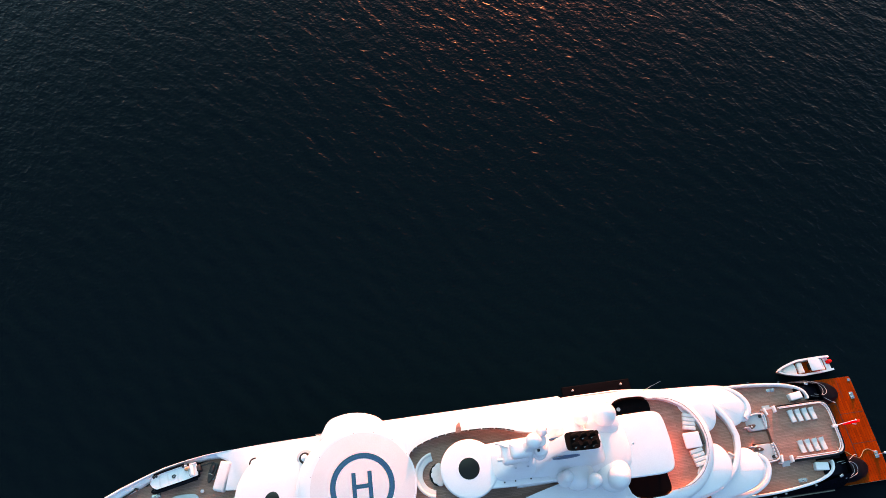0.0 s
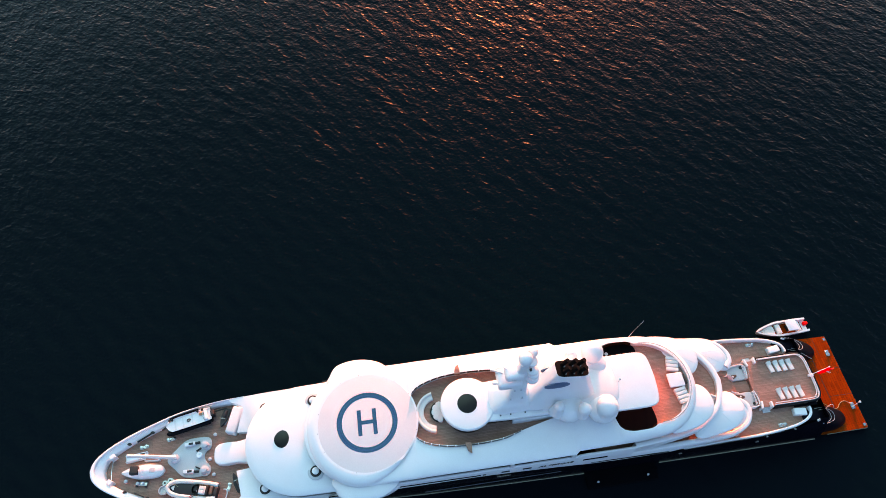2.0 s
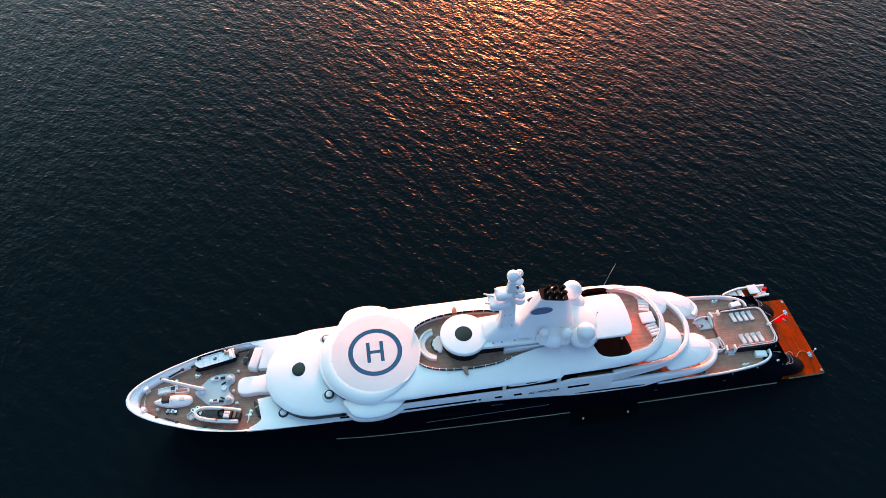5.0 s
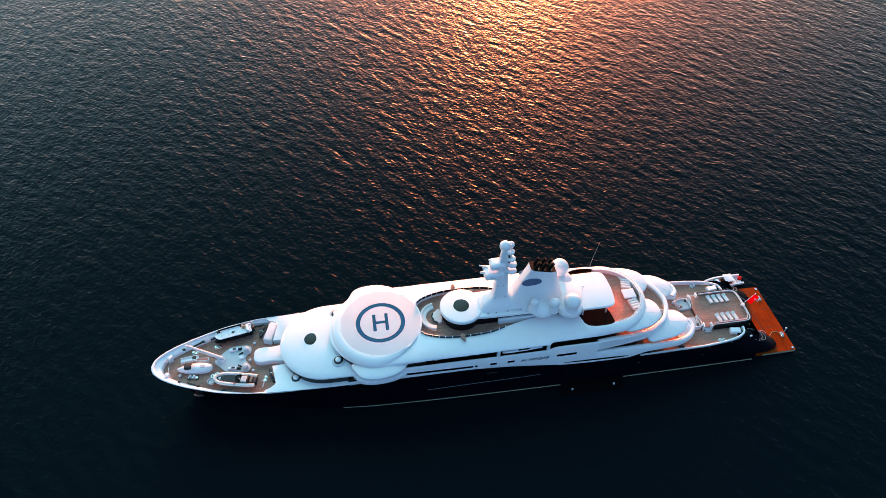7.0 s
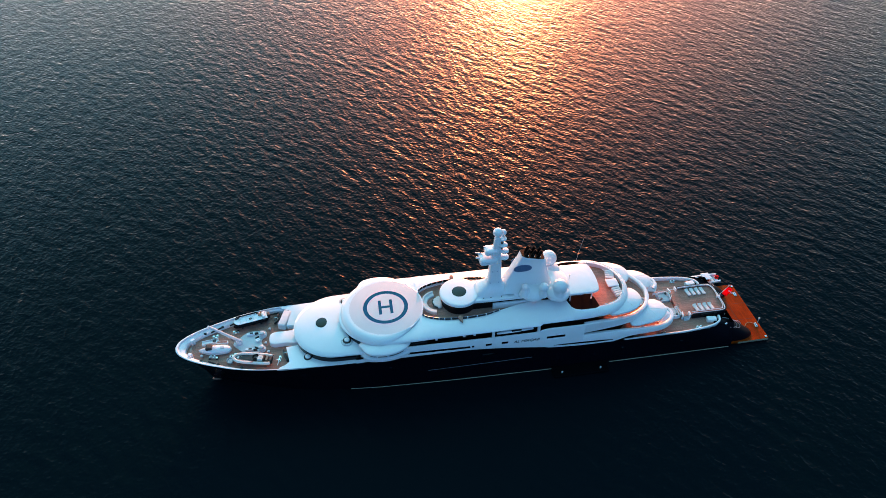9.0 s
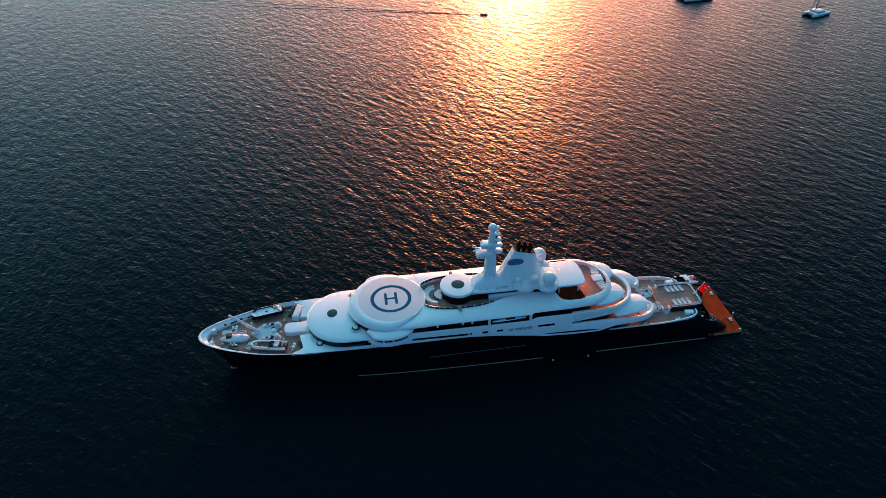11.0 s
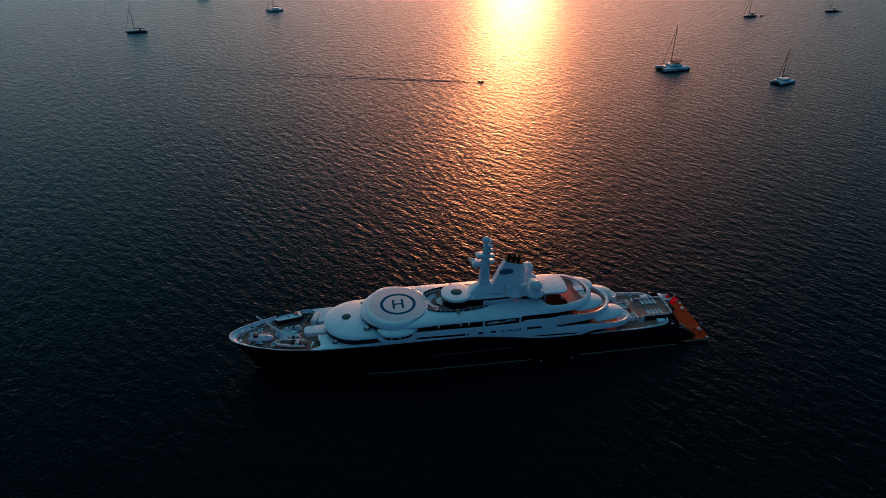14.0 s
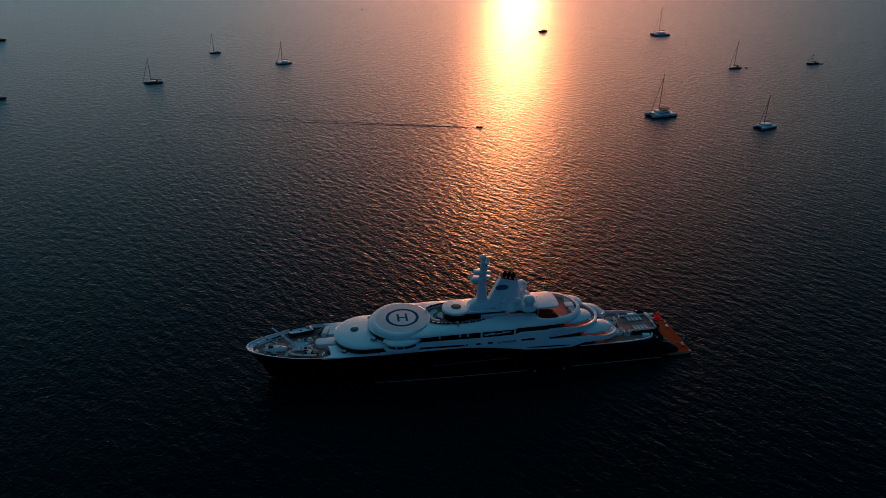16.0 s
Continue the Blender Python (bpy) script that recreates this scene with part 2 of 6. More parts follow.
# ---- builders ----
class Geo:
    """Gathers the faces of one mesh."""

    def __init__(self):
        self.v, self.f = [], []

    def loft(self, rings, closed=True, cap=(True, True)):
        base, k = len(self.v), len(rings[0])
        for r in rings:
            self.v += [tuple(p) for p in r]
        for i in range(len(rings) - 1):
            for j in range(k if closed else k - 1):
                a, b = base + i * k + j, base + i * k + (j + 1) % k
                self.f.append((a, b, b + k, a + k))
        if closed and cap[0]:
            self.f.append(tuple(range(base + k - 1, base - 1, -1)))
        if closed and cap[1]:
            self.f.append(tuple(range(base + (len(rings) - 1) * k, base + len(rings) * k)))
        return self

    def slab(self, outline, z0, z1, r=0.0):
        """An outline raised from z0 to z1, with its upper edge rounded by r."""
        o = ccw(outline)
        rings = [[(x, y, z0) for x, y in o]]
        if r:
            for k in range(5):
                a = k * math.pi / 8
                q = inset(o, r * (1 - math.cos(a)))
                rings.append([(x, y, z1 - r + r * math.sin(a)) for x, y in q])
        else:
            rings.append([(x, y, z1) for x, y in o])
        return self.loft(rings)

    def roof(self, outline, z0, z1, top, mid, power=2.2, steps=8, lip=0.12):
        """A shell over an outline: an upright edge from z0 to z1, then a dome to top over mid."""
        o = ccw(outline)
        rings = [[(x, y, z0) for x, y in o], [(x, y, z1 - lip) for x, y in o]]
        for k in range(steps + 1):
            s = 1 - k / (steps + 0.4)
            h = (1 - s**power)
            e = inset(o, lip) if k == 0 else None
            rings.append([(mid[0] + (x - mid[0]) * s * 0.985, mid[1] + (y - mid[1]) * s * 0.985, z1 + (top - z1) * h) for x, y in o] if not e else [(x, y, z1) for x, y in e])
        return self.loft(rings)

    def box(self, x, y, z, sx, sy, sz, r=0.0, turn=0.0):
        """A box that stands on z, with its upper edges rounded."""
        c, s = math.cos(radians(turn)), math.sin(radians(turn))
        e = min(r, sx / 3, sy / 3)
        pts = []
        for qx, qy in ((1, 1), (-1, 1), (-1, -1), (1, -1)):
            px, py = qx * (sx / 2 - e), qy * (sy / 2 - e)
            a0 = {(1, 1): 0, (-1, 1): 90, (-1, -1): 180, (1, -1): 270}[(qx, qy)]
            for a in ((a0, a0 + 30, a0 + 60, a0 + 90) if e else (a0,)):
                pts.append((px + e * math.cos(radians(a)), py + e * math.sin(radians(a))))
        return self.slab([(x + c * px - s * py, y + s * px + c * py) for px, py in pts], z, z + sz, min(r, sz * 0.6))

    def ball(self, x, y, z, rx, ry=None, rz=None, n=20, low=-90):
        ry, rz = ry or rx, rz or rx
        rings = []
        for k in range(n // 2 + 1):
            a = radians(low + (90 - low) * k / (n // 2))
            c = max(math.cos(a), 0.001)
            rings.append([(x + rx * c * math.cos(t * 2 * math.pi / n), y + ry * c * math.sin(t * 2 * math.pi / n), z + rz * math.sin(a)) for t in range(n)])
        return self.loft(rings)

    def turned(self, x, y, profile, n=24):
        """A profile of (radius, z) turned about an upright axis."""
        return self.loft([[(x + r * math.cos(t * 2 * math.pi / n), y + r * math.sin(t * 2 * math.pi / n), z) for t in range(n)] for r, z in profile])

    def tube(self, pts, r, n=8, taper=1.0):
        pts = [Vector(p) for p in pts]
        rings = []
        for i, p in enumerate(pts):
            d = (pts[min(i + 1, len(pts) - 1)] - pts[max(i - 1, 0)]).normalized()
            side = d.cross(Vector((0, 0, 1)))
            side = side.normalized() if side.length > 1e-4 else Vector((1, 0, 0))
            up = side.cross(d)
            q = r * (1 + (taper - 1) * i / max(1, len(pts) - 1))
            rings.append([p + (side * math.cos(a * 2 * math.pi / n) + up * math.sin(a * 2 * math.pi / n)) * q for a in range(n)])
        return self.loft(rings)

    def wall(self, path, thick):
        """A wall along a path of (x, y, bottom, top); thick goes to the right of the way, rounded on top."""
        p = np.array([q[:2] for q in path], float)
        d = np.gradient(p, axis=0)
        d /= np.linalg.norm(d, axis=1)[:, None] + 1e-9
        rings = []
        for (x, y, z0, z1), (dx, dy) in zip(path, d):
            nx, ny = dy * thick, -dx * thick
            e = min(0.12, (z1 - z0) * 0.4)
            rings.append([(x, y, z0), (x, y, z1 - e), (x + nx * 0.12, y + ny * 0.12, z1 - e * 0.3), (x + nx * 0.3, y + ny * 0.3, z1),
                          (x + nx * 0.7, y + ny * 0.7, z1), (x + nx * 0.88, y + ny * 0.88, z1 - e * 0.3), (x + nx, y + ny, z1 - e), (x + nx, y + ny, z0)])
        return self.loft(rings)

    def mesh(self, name, mat, sharp=42):
        me = bpy.data.meshes.new(name)
        me.from_pydata(self.v, [], self.f)
        bm = bmesh.new()
        bm.from_mesh(me)
        bmesh.ops.remove_doubles(bm, verts=bm.verts, dist=0.0005)
        bmesh.ops.recalc_face_normals(bm, faces=bm.faces)
        bm.to_mesh(me)
        bm.free()
        me.shade_smooth()
        me.set_sharp_from_angle(angle=radians(sharp))
        me.materials.append(mat)
        return me


def ccw(o):
    a = sum(o[i - 1][0] * o[i][1] - o[i][0] * o[i - 1][1] for i in range(len(o)))
    return list(o) if a > 0 else list(o)[::-1]


def inset(o, d):
    """The outline (counter-clockwise) moved inwards by d."""
    out, n = [], len(o)
    for i in range(n):
        (ax, ay), (bx, by), (cx, cy) = o[i - 1], o[i], o[(i + 1) % n]
        t = Vector((bx - ax, by - ay)).normalized() + Vector((cx - bx, cy - by)).normalized()
        t = t.normalized() if t.length > 1e-6 else Vector((1, 0))
        out.append((bx - t.y * d, by + t.x * d))
    return out


def spline(pts, n=6, closed=True):
    """A smooth line through points of any dimension."""
    p = [np.array(q, float) for q in pts]
    out, m = [], len(p)
    for i in range(m if closed else m - 1):
        get = (lambda k: p[k % m]) if closed else (lambda k: p[min(max(k, 0), m - 1)])
        a, b, c, d = get(i - 1), get(i), get(i + 1), get(i + 2)
        for k in range(n):
            t = k / n
            out.append(tuple(0.5 * (2 * b + (c - a) * t + (2 * a - 5 * b + 4 * c - d) * t * t + (3 * b - 3 * c + d - a) * t**3)))
    if not closed:
        out.append(tuple(p[-1]))
    return out


def ellipse(x, y, rx, ry, n=48, start=0, end=360):
    full = end - start >= 360
    return [(x + rx * math.cos(radians(start + (end - start) * k / (n if full else n - 1))), y + ry * math.sin(radians(start + (end - start) * k / (n if full else n - 1)))) for k in range(n)]


def both(half):
    """A closed outline from its port half (y up to 0 at both ends)."""
    return [(x, -abs(y)) for x, y in half] + [(x, abs(y)) for x, y in half[::-1]]


def part(name, geo, mat, parent, label="", sharp=42):
    me = geo.mesh(name, mat, sharp) if isinstance(geo, Geo) else geo
    ob = new(name, me)
    ob.parent = parent
    if label:
        ob["label"] = label
    return ob


def thing(name, label, category, group="", at=(0, 0, 0), turn=0.0):
    ob = new(name)
    ob.empty_display_size = 0.5
    ob.location, ob.rotation_euler = at, (0, 0, radians(turn))
    return tagged(ob, label, category, group)


def curve(xs, ys):
    """A smooth function through points."""
    xs, ys = np.array(xs, float), np.array(ys, float)
    dense = np.linspace(xs[0], xs[-1], 400)
    v = np.interp(dense, xs, ys)
    k = 9
    pad = np.r_[2 * v[0] - v[k:0:-1], v, 2 * v[-1] - v[-2 : -k - 2 : -1]]
    w = np.hanning(2 * k + 3)[1:-1]
    s = np.convolve(pad, w / w.sum(), "valid")
    return lambda x: float(np.interp(x, dense, s))


# ---- the sea ----
def stretch(a, b, step, far):
    """Even steps from a to b, then ever wider ones out to the horizon on both sides."""
    mid = list(np.arange(a, b + 0.01, step))
    for sign, stop in ((1, far[1]), (-1, far[0])):
        d, edge = step, mid[-1] if sign > 0 else mid[0]
        run = []
        while abs(edge) < stop:
            d *= 1.035 if d < 7 else 1.35
            edge += sign * d
            run.append(edge)
        mid = mid + run if sign > 0 else run[::-1] + mid
    return np.array(mid)


def sea_sheet():
    """One sheet to the horizon, with a short wind sea in its relief."""
    xs, ys = stretch(-165, 165, 0.7, (4500, 4500)), stretch(-75, 160, 0.7, (1500, 4800))
    gx, gy = np.meshgrid(xs, ys)
    step = np.maximum(np.gradient(xs)[None, :], np.gradient(ys)[:, None])
    rng = np.random.default_rng(7)
    z = np.zeros_like(gx)
    for k in range(40):
        length = 2.7 * (2.0 ** rng.random())
        way = radians(32 + rng.normal(0, 22))
        wave = 2 * math.pi / length
        keep = np.clip((length / step - 2.2) / 1.6, 0, 1)  # short waves fade where the sheet is too coarse for them
        z += keep * 0.011 / wave * np.sin(wave * (gx * math.cos(way) + gy * math.sin(way)) + rng.random() * 6.283)
    z += 0.9 * z * z - 0.02
    rows, cols = gx.shape
    me = bpy.data.meshes.new("water")
    me.vertices.add(rows * cols)
    me.vertices.foreach_set("co", np.stack([gx, gy, z], -1).ravel().astype(np.float32))
    at = np.arange(rows * cols).reshape(rows, cols)
    quads = np.stack([at[:-1, :-1], at[:-1, 1:], at[1:, 1:], at[1:, :-1]], -1).reshape(-1, 4)
    me.loops.add(quads.size)
    me.polygons.add(len(quads))
    me.loops.foreach_set("vertex_index", quads.ravel().astype(np.int32))
    me.polygons.foreach_set("loop_start", np.arange(0, quads.size, 4, dtype=np.int32))
    me.polygons.foreach_set("use_smooth", np.ones(len(quads), dtype=bool))
    me.update(calc_edges=True)
    me.materials.append(SEA)
    return me


tagged(new("water", sea_sheet()), "dark teal wind-rippled sea at sunset", "water", kind="structure")

# ---- the yacht: bow towards -x, stern towards +x, centre line y = 0, waterline z = 0 ----
yacht = thing("motor_yacht", "large motor yacht with navy hull and white rounded superstructure at anchor", "yacht")

SHEER = curve([-66.5, -42, -30, -5, 2, 8, 13, 20, 25, 38, 47, 58], [11.05, 10.9, 10.6, 10.5, 9.8, 8.85, 8.0, 7.5, 7.3, 7.0, 6.7, 6.4])
EDGE_FROM_STEM = [0, 0.25, 0.7, 1.5, 2.6, 5.3, 8.2, 14.2, 20.5, 23, 28.5, 36, 66, 86, 100]
EDGE_BREADTH = [0.05, 1.05, 1.8, 2.6, 3.42, 4.87, 6.05, 7.95, 8.95, 9.12, 9.38, 9.5, 9.6, 9.55, 9.45]
WATER_FROM_STEM = [0, 2, 5, 10, 20, 29, 36, 47, 59, 74, 100]
WATER_BREADTH = [0.05, 0.7, 1.7, 3.5, 6.3, 7.7, 8.3, 8.75, 9.05, 9.3, 9.4]
AFT = curve([30, 40, 44, 50, 53, 56, 58], [9.5, 9.3, 9.2, 8.6, 8.05, 7.6, 7.3])


def fair(x, xs, ys):
    """A fair line through points: cubic, without overshoot."""
    if x <= xs[0] or x >= xs[-1]:
        return float(ys[0] if x <= xs[0] else ys[-1])
    k = max(i for i in range(len(xs) - 1) if xs[i] <= x)

    def slope(i):
        if i == 0 or i == len(xs) - 1:
            j = min(i, len(xs) - 2)
            return (ys[j + 1] - ys[j]) / (xs[j + 1] - xs[j])
        a, b = (ys[i] - ys[i - 1]) / (xs[i] - xs[i - 1]), (ys[i + 1] - ys[i]) / (xs[i + 1] - xs[i])
        return 2 * a * b / (a + b) if a * b > 0 else 0.0

    h = xs[k + 1] - xs[k]
    t = (x - xs[k]) / h
    return float((2 * t**3 - 3 * t**2 + 1) * ys[k] + (t**3 - 2 * t**2 + t) * h * slope(k) + (3 * t**2 - 2 * t**3) * ys[k + 1] + (t**3 - t**2) * h * slope(k + 1))


def deck_edge(x):
    """Half-breadth of the hull at its upper edge."""
    return min(fair(x + 66.5, EDGE_FROM_STEM, EDGE_BREADTH), AFT(x) if x > 30 else 99)


def hull_point(u, v):
    """u from stem to stern, v from keel to sheer."""
    stem = -60.5 - 6.0 * v**1.3
    x = stem + u * (57.0 - stem)
    d, z = x - stem, -1.6 + v * (SHEER(max(x, -66.5)) + 1.6)
    upper = fair(d, EDGE_FROM_STEM, EDGE_BREADTH)
    if x > 30:
        upper = min(upper, AFT(x))
    lower = fair(d, WATER_FROM_STEM, WATER_BREADTH)
    w = max(0.0, min(1.0, (z / 10.5))) ** 1.4 if x < 30 else max(0.0, min(1.0, z / SHEER(x))) ** 2
    return x, lower + (upper - lower) * w, z


def build_hull():
    us = [0] + [(k / 110) ** 2.0 for k in range(1, 111)]
    vs = [0, 0.13, 0.25, 0.4, 0.55, 0.7, 0.85, 1.0]
    rings = []
    for u in us:
        side = [hull_point(u, v) for v in vs]
        rings.append([(x, -y, z) for x, y, z in side[::-1]] + [(x, y, z) for x, y, z in side])
    g = Geo().loft(rings, closed=False)
    g.f.append(tuple(range((len(us) - 1) * 16, len(us) * 16)))
    hull = part("hull", g, NAVY, yacht, "glossy navy hull with raked bow", sharp=60)
    for s in (-1, 1):
        # pale stripe just above the water
        for a, b in ((-31, 14), (27.5, 56.5)):
            pts = []
            for x in np.linspace(a, b, 30):
                d = x + 60.8
                y = float(np.interp(d, WATER_FROM_STEM, WATER_BREADTH)) + 0.05 if x < 57 else 9.06
                pts.append((x, s * y, 0.18 if x < 57 else 0.2))
            part("boot_stripe", Geo().tube(pts, 0.11, 6), STRIPE, hull, "pale stripe along the waterline")
        pts = []
        for x in np.linspace(-14, 9, 30):
            z = float(np.interp(x, [-14, 20], [5.3, 5.5]))
            pts.append((x, s * (9.52 + 0.02), z))
        part("rubbing_strake", Geo().tube(pts, 0.06, 6), SLATE, hull, "thin raised rubbing strake")
        for x, z, w in ((-1.0, 8.1, 2.2), (-40, 7.5, 0.6), (-22, 7.2, 0.6), (30, 4.6, 0.6), (44, 4.2, 0.6)):
            v = (z + 1.6) / (SHEER(x) + 1.6)
            stem = -60.5 - 6.0 * v**1.3
            y = hull_point((x - stem) / (57.0 - stem), v)[1] - 0.06
            part("hull_port_light", Geo().box(x, s * y, z, w, 0.3, 0.16), STEEL, hull, "small bright hull fitting")
    return hull


build_hull()
bulb = Geo().ball(-59.6, 0, -0.70, 2.6, 1.0, 0.95)
part("bulbous_bow", bulb, RUST, yacht, "reddish bulbous bow just awash")


def build_foredeck():
    """The sunken teak foredeck, its white bulwark and the white shelf behind it."""
    inner = [(-64.6, 0), (-64.3, 1.3), (-63.2, 2.3), (-61, 3.6), (-58, 4.95), (-52.4, 7.0), (-46, 8.3), (-43.6, 8.3), (-42.7, 7.3), (-42.7, 0)]
    deck = Geo().slab(both([(x, fair(x, [p[0] for p in inner[:7]], [p[1] for p in inner[:7]])) for x in np.linspace(-64.6, -46, 40)] + inner[7:-1]), 9.3, 9.65)
    part("foredeck", deck, TEAK, yacht, "brown teak foredeck")
    xs = [-66.5, -66.42, -66.2, -65.7, -65, -64, -62.5, -61, -58, -55, -52, -49, -46, -44, -42.5]
    ix = [-64.6, -64.58, -64.5, -64.2, -63.7, -63.0, -61.8, -60.5, -57.7, -54.8, -51.9, -48.95, -45.95, -43.8, -42.5]
    for s in (-1, 1):
        rings = []
        for x, xi in spline(list(zip(xs, ix)), 5, False):
            yo = deck_edge(x) if x > -66.49 else 0.0
            yi = fair(xi, [p[0] for p in inner[:8]] + [-42.4], [p[1] for p in inner[:7]] + [8.31, 8.32])
            zt = 11.1 + 0.15 * max(0, (-60 - x) / 6.5) - 0.17 * max(0, min(1, (x + 46.5) / 4))
            ring = []
            for f, z in ((0, 10.98), (-0.02, zt - 0.06), (0.05, zt), (0.2, zt - 0.01), (0.25, zt - 0.06), (0.29, zt - 0.42), (0.86, zt - 0.62), (0.96, zt - 0.8), (1, 9.9), (1, 9.4)):
                ring.append((x + (xi - x) * f, s * (yo + (yi - yo) * f), z))
            rings.append(ring)
        bulwark = part("bulwark", Geo().loft(rings, closed=False), WHITE, yacht, "thick white bulwark round the foredeck", sharp=50)
        for x in (-61.0, -57.4, -52.5):
            y = deck_edge(x) - 1.15
            part("fairlead", Geo().slab(ellipse(x, s * y, 0.32, 0.2, 16), 10.3, 10.62), BLACK, bulwark, "dark oval mooring fairlead")
        for x, w in ((-58.7, 2.4), (-55.2, 1.6), (-46.5, 2.2)) if s > 0 else ((-58.7, 1.8),):
            y = deck_edge(x) - 1.35
            t = 28 if x < -55 else 20 if x < -50 else 8
            part("mooring_slot", Geo().box(x, s * y, 10.25, w, 0.14, 0.36, 0, s * t), BLACK, bulwark, "narrow black slot in the bulwark")
    shelf = [(-45.2, deck_edge(-45.2) - 0.02), (-44.6, deck_edge(-44.6) - 0.75), (-43.7, deck_edge(-43.7) - 1.1), (-43.0, 7.6), (-42.75, 7.0), (-43.2, 4.6), (-43.5, 3.1), (-41.0, 2.9), (-41.0, 0)]
    half = shelf[::-1] + [(x, deck_edge(x) - 0.03) for x in (-40, -37, -34, -31, -28, -26)]
    part("shelf_deck", Geo().slab(both(half), 10.62, 10.92, 0.06), WHITE, yacht, "white shelf behind the foredeck")
    part("shelf_wall", Geo().slab(both([(-41, 0), (-41, 2.95), (-43.45, 3.15), (-43.15, 4.6), (-42.7, 7.0), (-43.6, 7.75), (-44.5, 8.2), (-38, 8.2), (-38, 0)]), 9.5, 10.7), WHITE, yacht)
    part("foredeck", Geo().box(-42.4, 0, 9.3, 3.2, 6.4, 0.345), TEAK, yacht, "brown teak foredeck")
    tongue = spline([(-43.5, -1.7), (-45.8, -1.75), (-46.9, -1.25), (-47.15, 0), (-46.9, 1.25), (-45.8, 1.75), (-43.5, 1.7), (-41, 1.7), (-41, -1.7)], 5)
    part("skylight_casing", Geo().slab(tongue, 9.6, 10.8, 0.18), WHITE, yacht, "white rounded casing over the foredeck")
    for s in (-1, 1):
        post = Geo().box(-63.4, s * 2.0, 9.6, 0.9, 0.7, 1.4, 0.1, s * 35)
        part("fairlead_post", post, WHITE, yacht, "white bow roller post")


build_foredeck()


def build_forward_roof():
    """The round forward deckhouse with its flattened dome and black skylight."""
    half = ellipse(-32.5, 0, 9.2, 8.85, 30, 180, 270) + [(-28, -8.95), (-24, -9.0)]
    o = both(half)
    part("deckhouse_glazing", Geo().slab([(-31 + (x + 31) * 0.982, y * 0.982) for x, y in o], 10.7, 12.7), BLACK_GLASS, yacht, "wraparound black glass under the forward roof")
    roof = part("forward_roof", Geo().roof(o, 12.45, 12.95, 14.0, (-31, 0), 2.4, 10, 0.22), WHITE, yacht, "broad white domed forward roof", sharp=35)
    top = Geo().turned(-35.45, 0.05, [(1.42, 13.4), (1.42, 13.84), (1.30, 13.88), (0.8, 13.95), (0.01, 13.98)], 32)
    part("skylight", top, BLACK_GLASS, roof, "round black skylight")
    for s in (-1, 1):
        for x, y, z in ((-38.9, 6.54, 10.84), (-30.5, 5.7, 13.62)):
            vent = part("vent_base", Geo().turned(x, s * y, [(1.3, z - 0.4), (1.3, z + 0.02), (1.2, z + 0.06), (0.01, z + 0.06)], 32), GREY, roof, "round grey deck vent")
            part("vent_ring", Geo().turned(x, s * y, [(0.88, z), (0.88, z + 0.18), (0.76, z + 0.2), (0.01, z + 0.2)], 24), BLACK, vent)
            part("vent_cap", Geo().turned(x, s * y, [(0.55, z), (0.55, z + 0.45), (0.42, z + 0.54), (0.01, z + 0.57)], 24), WHITE, vent)


build_forward_roof()

# ---- the side walls and the three stepped terraces aft ----
TOP = curve([-31, -29, -27, -25, -18, 0, 10.2, 10.9, 20, 30], [11.0, 11.2, 12.4, 13.5, 13.5, 13.25, 13.25, 13.95, 13.9, 13.7])
RING_B = [(20, 9.45), (23, 9.2), (28.6, 8.5), (31.8, 7.7), (34.2, 6.3), (35.9, 4.8), (37.3, 2.4), (37.85, 0)]
RING_C = [(20, 9.5), (25, 9.45), (29.6, 9.35), (36, 9.05), (39, 8.6), (41.2, 7.5), (42.3, 6.1), (42.65, 4.9), (42.4, 3.7), (41.4, 2.7)]


